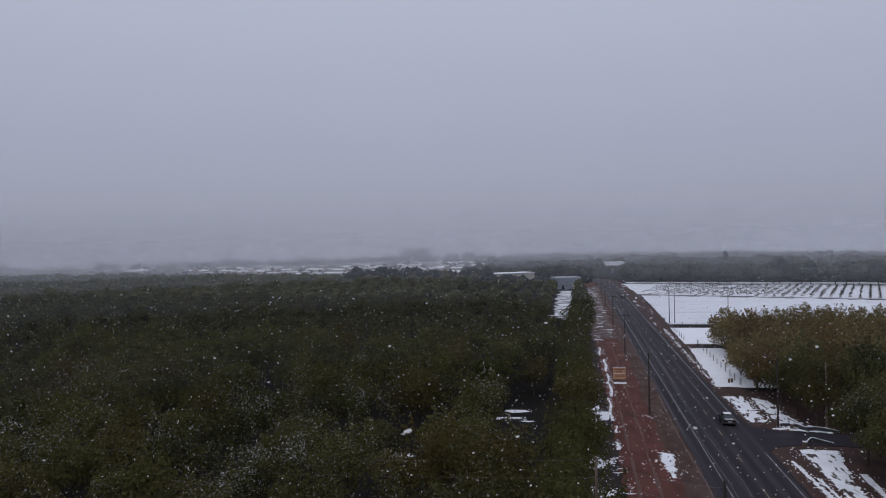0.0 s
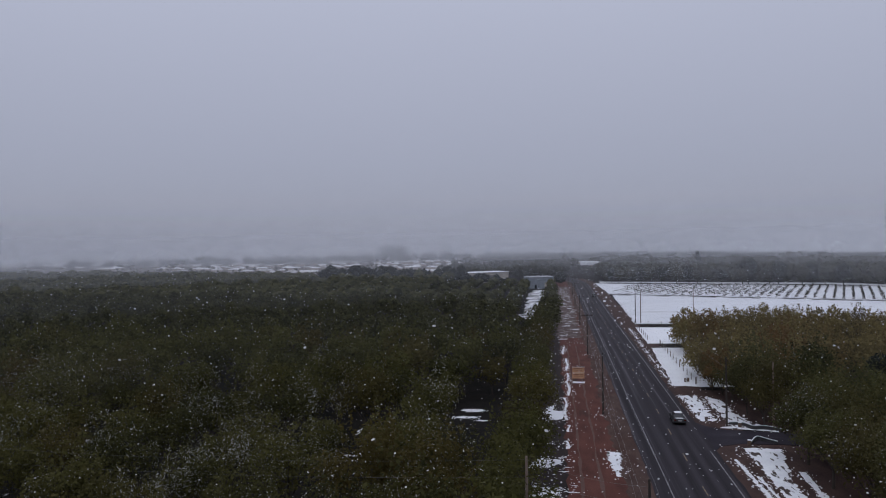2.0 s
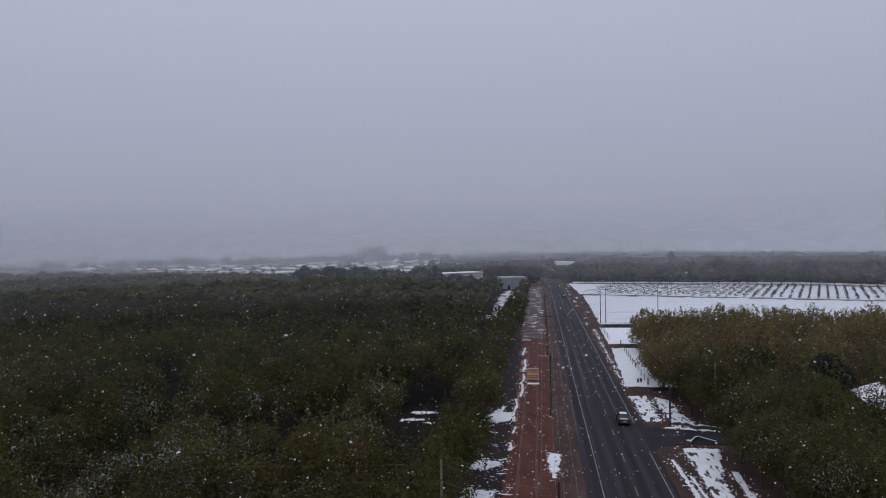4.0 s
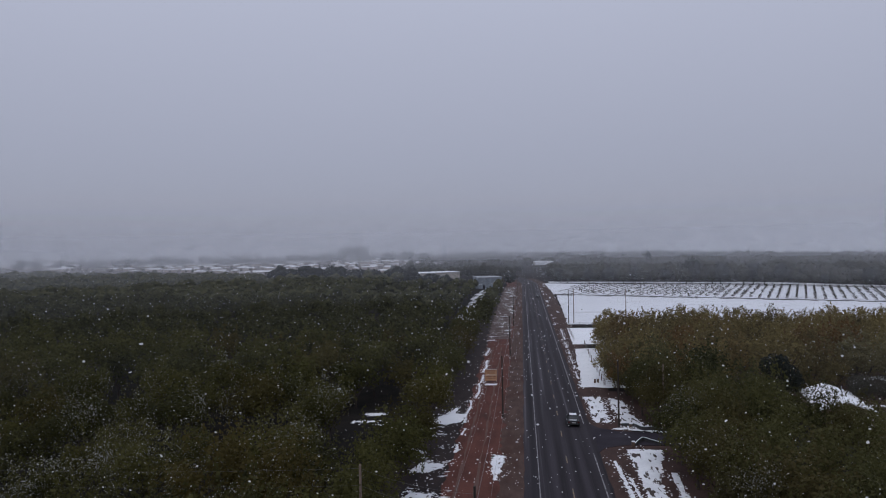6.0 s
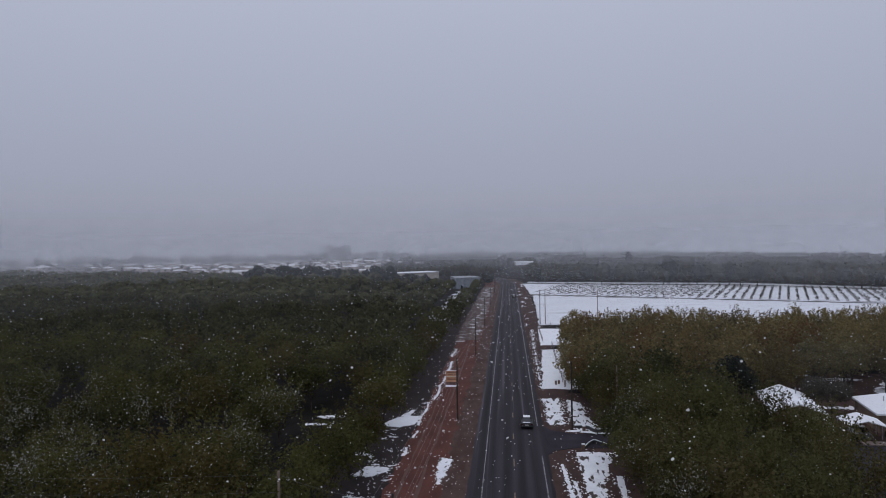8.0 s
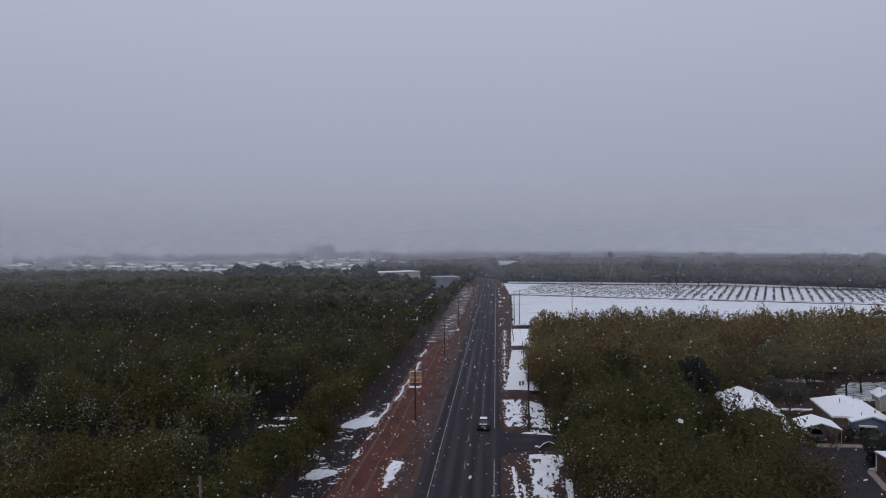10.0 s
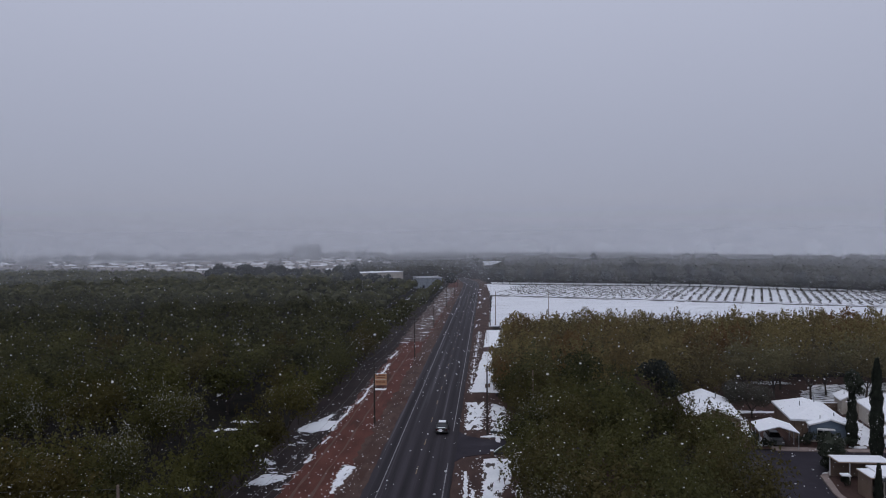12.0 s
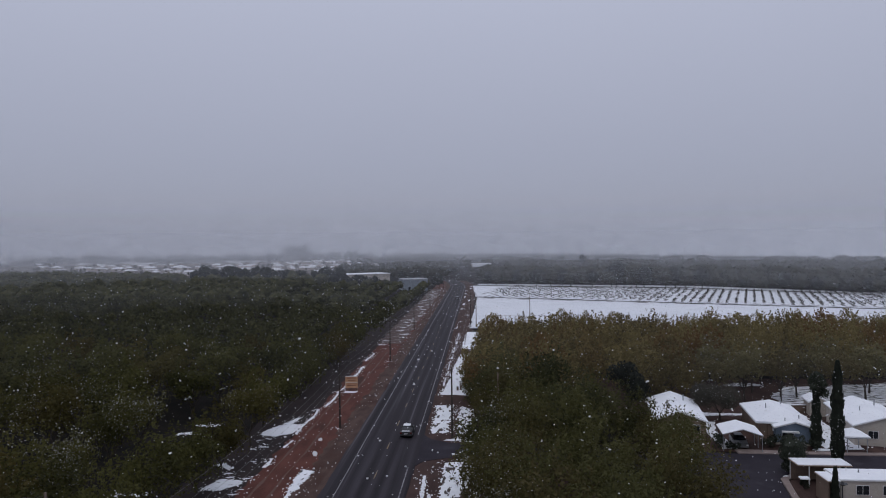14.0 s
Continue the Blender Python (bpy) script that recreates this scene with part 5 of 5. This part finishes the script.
def home(x, y, turn, w, length, h, ridge, wall, label, snow_thick=0.09, hipped=False):
    ob = thing("mobile_home", pose(x, y, 0, 0, 0, turn), label, "house", "trailer park houses")
    if hipped:
        boxed("wall_shell", (-w / 2, w / 2, -length / 2, length / 2, -0.1, h), wall, ob)
        roof = part("roof", hip_roof(w, length, h, ridge, 0.35), M_TRIM, ob)
        part("roof_snow", hip_roof(w, length, h + 0.125, ridge + 0.15, 0.36), M_SNOW, roof, "smooth blanket of snow")
    else:
        part("wall_shell", house_body(bmesh.new(), w, -length / 2, length / 2, h, ridge), wall, ob)
        roof = part("roof", gable(bmesh.new(), w, -length / 2, length / 2, h, ridge, 0.35, 0.12), M_TRIM, ob)
        part("roof_snow", gable(bmesh.new(), w + 0.04, -length / 2, length / 2, h + 0.125, ridge + 0.125, 0.33, snow_thick), M_SNOW, roof, "smooth blanket of snow")
    for zz in np.arange(0.35, h - 0.1, 0.3):
        boxed("siding_board", (-w / 2 - 0.02, w / 2 + 0.02, -length / 2 - 0.02, -length / 2, zz, zz + 0.27), wall, ob)
    bm = tube(bmesh.new(), (w * 0.22, length * 0.2, h + 0.3), (w * 0.22, length * 0.2, ridge + 0.6), 0.09, 0.09, 8)
    part("vent_pipe", bm, M_METAL, roof)
    part("vent_pipe", tube(bmesh.new(), (-w * 0.2, -length * 0.1, h + 0.3), (-w * 0.2, -length * 0.1, ridge + 0.35), 0.07, 0.07, 8), M_METAL, roof)
    return ob


h1 = home(43.2, 117.6, -9, 7.0, 13.5, 2.7, 3.95, M_WALL_TAN, "tan mobile home with a snow-covered low gable roof")
window_on(h1, 2.2, -6.8, 1.1, 1.0, 1.1, "y")
window_on(h1, -1.6, -6.8, 1.1, 1.2, 1.1, "y")
h2 = home(57.2, 115.3, -9, 6.8, 10.6, 2.6, 4.2, M_WALL_TAN, "tan mobile home with a wide snow-covered hipped roof", hipped=True)
for x in (-3.2, -2.2, -1.2):
    boxed("porch_post", (x - 0.05, x + 0.05, -5.62, -5.52, -0.05, 2.55), M_WOOD, h2)
boxed("porch_rail", (-3.2, -1.2, -5.6, -5.54, 0.85, 0.93), M_WOOD, h2)
boxed("lattice_panel", (-1.5, -0.9, -5.5, -5.45, 1.6, 2.3), M_TRIM, h2, "white lattice panel")
h2b = home(57.5, 109.9, -9, 4.9, 3.0, 2.45, 3.2, M_WALL_BLUE, "blue-grey gabled front room with snow on its roof")
window_on(h2b, -0.9, -1.54, 0.95, 1.5, 0.9, "y")
boxed("skirting", (-2.5, 2.5, -1.56, -1.53, -0.05, 0.34), M_WALL_BEIGE, h2b, "pale skirting")
ob = thing("window_awning", pose(56.5, 108.2, 0, 0, 0, -9), "small white metal awning over a window", "awning")
boxed("awning_sheet", (-1.1, 1.1, -0.6, 0.0, 1.92, 2.1), M_TRIM, ob)
boxed("bracket", (-0.95, -0.9, -0.4, 0.0, 1.85, 1.92), M_METAL, ob)
boxed("bracket", (0.9, 0.95, -0.4, 0.0, 1.85, 1.92), M_METAL, ob)
h3 = home(70.6, 114.6, -11, 7.6, 13.5, 2.8, 4.0, M_WALL_BEIGE, "beige mobile home with a broad snow-covered roof")
window_on(h3, -1.5, -6.8, 1.1, 1.2, 1.0, "y")
home(85.5, 113.5, -11, 7.6, 13.5, 2.8, 4.0, M_WALL_TAN, "tan mobile home with a broad snow-covered roof")
home(68.6, 126.5, -9, 2.6, 3.6, 2.4, 3.1, M_WALL_BEIGE, "small pale shed with snow on its roof")


def carport(x, y, turn, w, length, h, ridge, label):
    ob = thing("carport", pose(x, y, 0, 0, 0, turn), label, "carport", "carports")
    roof = part("roof", gable(bmesh.new(), w, -length / 2, length / 2, h, ridge, 0.1, 0.06), M_METAL, ob)
    part("roof_snow", gable(bmesh.new(), w + 0.03, -length / 2, length / 2, h + 0.063, ridge + 0.063, 0.09, 0.09), M_SNOW, roof)
    for px in (-w / 2, w / 2):
        for py in (-length / 2 + 0.1, 0, length / 2 - 0.1):
            boxed("post", (px - 0.05, px + 0.05, py - 0.05, py + 0.05, -0.05, h + 0.02), M_METAL, ob)
    return ob


carport(49.2, 107.4, -9, 5.0, 5.0, 2.3, 3.05, "open carport with a snow-covered peaked roof")
canopy = thing("porch_canopy", pose(63.9, 105.9, 0, 0, 0, -6), "small open canopy with a snow-covered hipped roof", "canopy")
lid = part("roof", hip_roof(2.6, 2.8, 2.15, 3.05, 0.25), M_METAL, canopy)
part("roof_snow", hip_roof(2.6, 2.8, 2.26, 3.18, 0.26), M_SNOW, lid, "smooth blanket of snow")
for px in (-1.25, 1.25):
    for py in (-1.35, 1.35):
        boxed("post", (px - 0.05, px + 0.05, py - 0.05, py + 0.05, -0.05, 2.16), M_METAL, canopy)

lean = thing("flat_awning", pose(53.3, 93.0, 0, 0, 0, -1), "flat white carport awning on slim posts", "carport")
roof = boxed("roof_deck", (-3.1, 3.1, -1.35, 1.35, 2.42, 2.52), M_AWNSOFFIT, lean, "", 0.01)
boxed("roof_snow", (-3.05, 3.05, -1.3, 1.3, 2.52, 2.62), M_SNOW, roof, "even layer of snow", 0.03)
for x, y in ((-1.75, -1.2), (-2.9, 1.2), (2.9, 1.2), (2.4, -1.2)):
    boxed("post", (x - 0.05, x + 0.05, y - 0.05, y + 0.05, -0.05, 2.42), M_TRIM, lean)
boxed("back_screen", (-2.8, 3.0, 1.25, 1.3, 0.0, 2.0), M_WALL_TAN, lean, "tan screen wall")

trailer = thing("trailer_home", pose(61.2, 87.6, 0, 0, 0, -1), "long beige trailer home with snow on its flat roof", "house")
boxed("body", (-9.0, 9.0, -1.75, 1.75, 0.3, 2.72), M_WALL_BEIGE, trailer, "", 0.06)
boxed("skirting", (-8.9, 8.9, -1.65, 1.65, -0.05, 0.3), M_WALL_TAN, trailer)
roof = boxed("roof", (-9.15, 9.15, -1.9, 1.9, 2.72, 2.8), M_TRIM, trailer)
boxed("roof_snow", (-9.1, 9.1, -1.85, 1.85, 2.8, 2.92), M_SNOW, roof, "even layer of snow", 0.05)
for x in (-6.7, -3.9, -0.4, 3.2):
    window_on(trailer, x, -1.77, 1.25, 1.3, 0.95, "y")
boxed("door", (1.0, 1.9, -1.8, -1.74, 0.35, 2.35), M_TRIM, trailer)
part("vent_pipe", tube(bmesh.new(), (-6.0, 0.5, 2.8), (-6.0, 0.5, 3.25), 0.08, 0.08, 8), M_METAL, roof)

porch = thing("trailer_porch", pose(51.4, 87.2, 0, 0, 0, -1), "narrow tan porch at the end of the trailer", "porch")
boxed("side_wall", (-0.55, -0.43, -1.3, 1.6, -0.05, 2.6), M_WALL_TAN, porch, "", 0.01)
boxed("back_wall", (-0.43, 0.72, 1.48, 1.6, -0.05, 2.6), M_WALL_TAN, porch, "", 0.01)
boxed("front_post", (0.5, 0.62, -1.3, -1.18, -0.05, 2.6), M_TRIM, porch)
deck = boxed("roof_deck", (-0.7, 0.75, -1.5, 1.75, 2.6, 2.68), M_AWNSOFFIT, porch, "", 0.01)
boxed("roof_snow", (-0.66, 0.72, -1.45, 1.7, 2.68, 2.78), M_SNOW, deck, "even layer of snow", 0.03)
boxed("doorstep", (-0.4, 0.45, -0.9, 1.3, -0.05, 0.2), M_CONCRETE, porch, "", 0.02)
hedge = tree_kind("yard_shrub", 97, 1.5, 0.8, 0.0, 900, 0.1, M_LEAF_DARK, "dark clipped shrub with snow on top beside the awning", "yard shrubs", 7, 0.05, "shrub")
hedge.matrix_world = pose(50.4, 90.6, 0)
top = slab("snow_cap", ragged([(-0.6, -0.45), (0.55, -0.5), (0.6, 0.45), (-0.5, 0.5)], 0.25, 0.08, random.Random(4)), 1.38, 1.52, M_SNOW, hedge, 0.12)
for x, y, a in ((50.2, 94.9, 0.5), (50.9, 95.3, 0.32), (51.3, 86.0, 0.3)):
    snow([(x - a, y - a * 0.4), (x + a * 0.4, y - a * 0.5), (x + a, y), (x + a * 0.3, y + a * 0.5), (x - a * 0.6, y + a * 0.4)], PATCH, 0.2, 0.08, 0.24)

lamp = thing("post_lamp", pose(51.9, 85.1, 0), "unlit dark post lamp with a bowl-shaped head", "lamp")
part("post", tube(bmesh.new(), (0, 0, -0.05), (0, 0, 2.5), 0.07, 0.05, 8), M_CARDARK, lamp)
head = part("bowl", tube(bmesh.new(), (0, 0, 2.5), (0, 0, 2.74), 0.12, 0.52, 14), M_CARDARK, lamp)
part("cap", tube(bmesh.new(), (0, 0, 2.74), (0, 0, 2.95), 0.2, 0.05, 12), M_CARDARK, head)

# garden wall behind the houses
gw = thing("garden_wall", pose(0, 0, 0), "low dark garden wall topped with snow behind the houses", "wall")
boxed("wall_body", (60.5, 100, 127.0, 127.3, -0.1, 1.3), M_WOOD, gw)
boxed("snow_cap", (60.5, 100, 126.96, 127.34, 1.3, 1.42), M_SNOW, gw)

# ---- long building and warehouse ----
def hall(name, x0, y0, x1, y1, deep, h, wall, label, snow_on=True):
    """A flat-roofed hall whose front runs from (x0, y0) to (x1, y1)."""
    length, a = math.hypot(x1 - x0, y1 - y0), math.degrees(math.atan2(y1 - y0, x1 - x0))
    ob = thing(name, pose(x0, y0, 0, 0, 0, a), label, "building")
    boxed("wall_shell", (0, length, 0, deep, -0.1, h), wall, ob)
    roof = boxed("roof", (-0.4, length + 0.4, -0.4, deep + 0.4, h, h + 0.2), M_TRIM if snow_on else M_METAL, ob)
    if snow_on:
        boxed("roof_snow", (-0.35, length + 0.35, -0.35, deep + 0.35, h + 0.2, h + 0.32), M_SNOW, roof)
    for i in range(1, int(length / 5)):
        boxed("wall_rib", (i * 5 - 0.1, i * 5 + 0.1, -0.08, 0, 0, h), wall, ob)
    boxed("door", (length * 0.62, length * 0.62 + 4, -0.06, 0.0, 0, 3.6), M_WALL_FAR, ob)
    boxed("door", (length * 0.2, length * 0.2 + 1.2, -0.06, 0.0, 0, 2.2), M_GLASS, ob)
    return ob


hall("packing_hall", -77, 470, -49, 488, 16, 6.9, M_WALL_BEIGE, "long pale flat-roofed hall with snow on the roof")
hall("warehouse", -31.5, 415, -17.6, 419, 15, 6.6, M_WAREHOUSE, "grey-blue sheet-metal warehouse beside the orchard", False)
pale = hall("white_hall", 7, 672, 24, 674, 14, 7.4, M_WALL_BEIGE, "distant pale hall with a snow-white front band among trees")
# Upright white band added in place of the hall's sloping snowy roof.
boxed("fascia", (-0.3, 17.4, -0.36, -0.06, 4.6, 7.5), M_SNOW, pale, "upright white band standing in for the sloping snowy roof")

# ---- village ----
rng = random.Random(33)


def village_house(w, length, h, ridge, hipped, label):
    ob = thing("village_house", pose(0, 0, 0), label, "house", "distant village")
    if hipped:
        boxed("wall_shell", (-w / 2, w / 2, -length / 2, length / 2, -0.1, h), M_WALL_FAR, ob)
        part("roof", hip_roof(w, length, h, ridge, 0.5), M_ROOF_FAR, ob, "snow-dusted hipped roof")
    else:
        part("wall_shell", house_body(bmesh.new(), w, -length / 2, length / 2, h, ridge), M_WALL_FAR, ob)
        part("roof", gable(bmesh.new(), w, -length / 2, length / 2, h + 0.02, ridge + 0.02, 0.4, 0.16), M_ROOF_FAR, ob, "snow-dusted gable roof")
    for y in (-length * 0.3, length * 0.1, length * 0.34):
        boxed("window", (w / 2, w / 2 + 0.08, y - 0.7, y + 0.7, 1.0, 2.1), M_GLASS, ob)
    boxed("window", (-1.0, 1.0, -length / 2 - 0.08, -length / 2, 1.0, 2.1), M_GLASS, ob)
    boxed("door", (1.6, 2.6, -length / 2 - 0.08, -length / 2, 0, 2.1), M_WOOD, ob)
    return ob


protos = [village_house(w, l, h, r, hip, "distant house with a %s roof under patchy snow" % ("low hipped" if hip else "low gable")) for w, l, h, r, hip in ((7.0, 12, 2.7, 4.3, True), (8.0, 15, 2.8, 4.6, True), (6.4, 10, 2.6, 3.9, False), (7.4, 19, 2.8, 4.2, False), (9.5, 13, 3.0, 5.2, True))]
first = set()
for street in range(12):
    x = -1150.0
    while x < -100 - street * 6:
        x += rng.uniform(13, 30) * (1 + street * 0.03)
        y = village_front(x) + 16 + street * 37 + rng.uniform(-10, 10)
        if x < -50 - 0.95 * y or rng.random() < 0.34:
            continue
        k = rng.randrange(5)
        m = pose(x, y, 0.02, 0, 0, rng.choice((0, 90, 90, 60)) + rng.uniform(-15, 15))
        if k not in first:
            first.add(k)
            ob = protos[k]
            ob.matrix_world = m
        else:
            ob = copy_thing(protos[k], m)
        ob.scale = (rng.uniform(0.7, 0.95),) * 3


# ---- vehicles ----
def car(x, y, turn, paint, label):
    """A saloon: body and glazed cabin as two closed shells, wheels in arches, lamps, mirrors, bumpers."""
    ob = thing("car", pose(x, y, 0.056, 0, 0, turn), label, "car", "cars on the road")
    low = [(-2.34, 0.34), (-2.38, 0.62), (-2.30, 0.92), (-1.55, 1.0), (1.0, 0.98), (2.05, 0.84), (2.32, 0.66), (2.34, 0.32)]
    bm = bmesh.new()
    rows = [[bm.verts.new((sx * (1.0 if z < 0.9 else 0.93), yy * (1.0 if abs(sx) < 0.8 else 0.97), z)) for yy, z in low] for sx in (-0.9, -0.72, 0.72, 0.9)]
    n = len(low)
    bm.faces.new(rows[0])
    bm.faces.new(rows[3][::-1])
    for r0, r1 in zip(rows, rows[1:]):
        for i in range(n):
            bm.faces.new((r0[i], r1[i], r1[(i + 1) % n], r0[(i + 1) % n]))
    bmesh.ops.recalc_face_normals(bm, faces=bm.faces)
    bmesh.ops.bevel(bm, geom=list(bm.edges), offset=0.045, segments=2, affect="EDGES")
    body = part("body", bm, paint, ob)
    cab = [(-1.75, 0.97), (-1.05, 1.40), (-0.75, 1.46), (0.05, 1.46), (0.3, 1.41), (1.08, 0.95)]
    bm = bmesh.new()
    sides = [[bm.verts.new((sx * (0.80 if z < 1.2 else 0.60), yy, z)) for yy, z in cab] for sx in (-1, 1)]
    n = len(cab)
    bm.faces.new(sides[0])
    bm.faces.new(sides[1][::-1])
    for i in range(n):
        bm.faces.new((sides[0][i], sides[1][i], sides[1][(i + 1) % n], sides[0][(i + 1) % n]))
    bmesh.ops.recalc_face_normals(bm, faces=bm.faces)
    cabin = part("cabin", bm, M_GLASS, ob, "dark tinted glass")
    boxed("roof_panel", (-0.6, 0.6, -1.02, 0.28, 1.41, 1.475), paint, cabin, "", 0.03)
    boxed("roof_snow", (-0.54, 0.54, -0.95, 0.2, 1.475, 1.55), M_SNOW, cabin, "thin snow on the roof", 0.035)
    for sx in (-1, 1):
        for y0, y1 in ((-1.1, -1.02), (-0.38, -0.3), (0.3, 0.38)):
            part("pillar", tube(bmesh.new(), (sx * 0.81, y0, 0.98), (sx * 0.61, (y0 + y1) / 2 * 0.8, 1.44), 0.035, 0.03, 5), paint, cabin)
        boxed("tail_lamp", tuple(sorted((sx * 0.58, sx * 0.86))) + (-2.37, -2.28, 0.68, 0.84), M_REDLAMP, body)
        boxed("headlamp", tuple(sorted((sx * 0.55, sx * 0.84))) + (2.2, 2.32, 0.58, 0.7), M_TRIM, body)
        boxed("mirror", tuple(sorted((sx * 0.88, sx * 1.04))) + (0.72, 0.86, 0.94, 1.06), paint, body, "", 0.02)
        for wy in (-1.4, 1.42):
            tyre = part("wheel", tube(bmesh.new(), (sx * 0.70, wy, 0.32), (sx * 0.92, wy, 0.32), 0.32, 0.32, 18), M_TYRE, ob)
            part("rim", tube(bmesh.new(), (sx * 0.90, wy, 0.32), (sx * 0.935, wy, 0.32), 0.2, 0.18, 12), M_METAL, tyre)
    boxed("number_plate", (-0.26, 0.26, -2.41, -2.36, 0.6, 0.72), M_CARWHITE, body)
    boxed("bumper", (-0.86, 0.86, -2.44, -2.3, 0.34, 0.52), paint, body, "", 0.03)
    boxed("bumper", (-0.86, 0.86, 2.28, 2.42, 0.32, 0.5), paint, body, "", 0.03)
    boxed("boot_snow", (-0.6, 0.5, -2.2, -1.85, 0.965, 1.02), M_SNOW, body, "patch of snow on the boot lid", 0.02)
    return ob


car(2.1, 112.5, 0, M_CARDARK, "dark saloon car with snow on its roof driving away")
car(2.2, 352.0, 0, M_CARDARK, "dark car far along the road")
car(49.4, 108.2, 171, M_CARSILVER, "grey car parked under a carport")

# ---- snow in the air, haze sheets ----
def flakes(name, count, ya, yb, za, zb, size, seed, label, mat, left=(-35, -0.95), right=(25, 0.62)):
    """Loose flakes and flurries in a wedge of air that widens with distance: edges at left[0] + left[1] * y and right likewise."""
    rs = np.random.RandomState(seed)
    y = np.sqrt(ya * ya + (yb * yb - ya * ya) * rs.uniform(size=count))
    xa, xb = left[0] + left[1] * y, right[0] + right[1] * y
    x = xa + (xb - xa) * rs.uniform(size=count)
    z = za + (zb - za) * rs.uniform(size=count)
    p = np.stack([x, y, z], 1)
    a, b = rs.normal(size=(count, 3)) * (1, 0.35, 1), rs.normal(size=(count, 3)) * (1, 0.35, 1)
    a /= np.linalg.norm(a, axis=1)[:, None]
    b -= a * (a * b).sum(1)[:, None]
    b /= np.linalg.norm(b, axis=1)[:, None]
    s = size * rs.uniform(0.6, 1.4, count)[:, None]
    corners = []
    for q in range(6):
        g = math.tau * q / 6
        r = s * rs.uniform(0.55, 1.05, count)[:, None]
        corners.append(p + (a * math.cos(g) + b * math.sin(g)) * r * (1.25, 1.0, 0.85))
    return tagged(from_tris(name, np.stack(corners, 1).reshape(-1, 3), 6, mat), label, "falling snow", kind="stuff")


flakes("falling_snow", 4200, 11, 55, 1, 24.5, 0.027, 1, "white flakes falling close by", M_FLAKE)
flakes("falling_snow", 620, 14, 60, 2, 25, 0.07, 3, "larger clotted flakes falling close by", M_FLAKE)
flakes("falling_snow", 4600, 55, 170, 1, 24, 0.062, 2, "white flakes falling over the orchard", M_FLAKE)


def haze_shell(radius, low, cover, label, tone):
    """A see-through sheet round the flight at one distance, added to imitate haze."""
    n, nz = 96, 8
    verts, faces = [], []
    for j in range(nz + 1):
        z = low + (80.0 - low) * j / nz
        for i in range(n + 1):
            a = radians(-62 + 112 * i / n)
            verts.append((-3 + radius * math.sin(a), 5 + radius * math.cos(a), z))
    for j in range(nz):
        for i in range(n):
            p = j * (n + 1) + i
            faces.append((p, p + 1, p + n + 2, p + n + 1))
    return tagged(from_lists("snow_curtain", verts, faces, flake_or_haze_material("distance_haze", tone, cover)), label, "falling snow", kind="stuff")


# Haze that thickens with distance, built up from nested see-through sheets.
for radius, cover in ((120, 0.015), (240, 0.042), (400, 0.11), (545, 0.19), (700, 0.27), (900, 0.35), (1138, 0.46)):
    haze_shell(radius, 0.4, cover, "grey see-through sheet that imitates distance haze", (0.875, 0.90, 0.955))

# ---- far backdrop of snow cloud ----
bd = bpy.data.materials.new("snow_cloud")
bd.use_nodes = True
n, k = bd.node_tree.nodes, bd.node_tree.links
n.clear()
em, o = n.new("ShaderNodeEmission"), n.new("ShaderNodeOutputMaterial")
em.inputs["Color"].default_value = (*HORIZON_SKY, 1)
k.new(em.outputs[0], o.inputs["Surface"])
verts, faces = [], []
for i in range(73):
    a = math.tau * i / 72
    verts += [(2300 * math.cos(a), 2300 * math.sin(a), -1), (2300 * math.cos(a), 2300 * math.sin(a), 22)]
faces = [(2 * i, 2 * i + 1, 2 * i + 3, 2 * i + 2) for i in range(72)]
tagged(from_lists("backdrop", verts, faces, bd), "plain grey snow cloud closing the horizon", "backdrop", kind="structure")
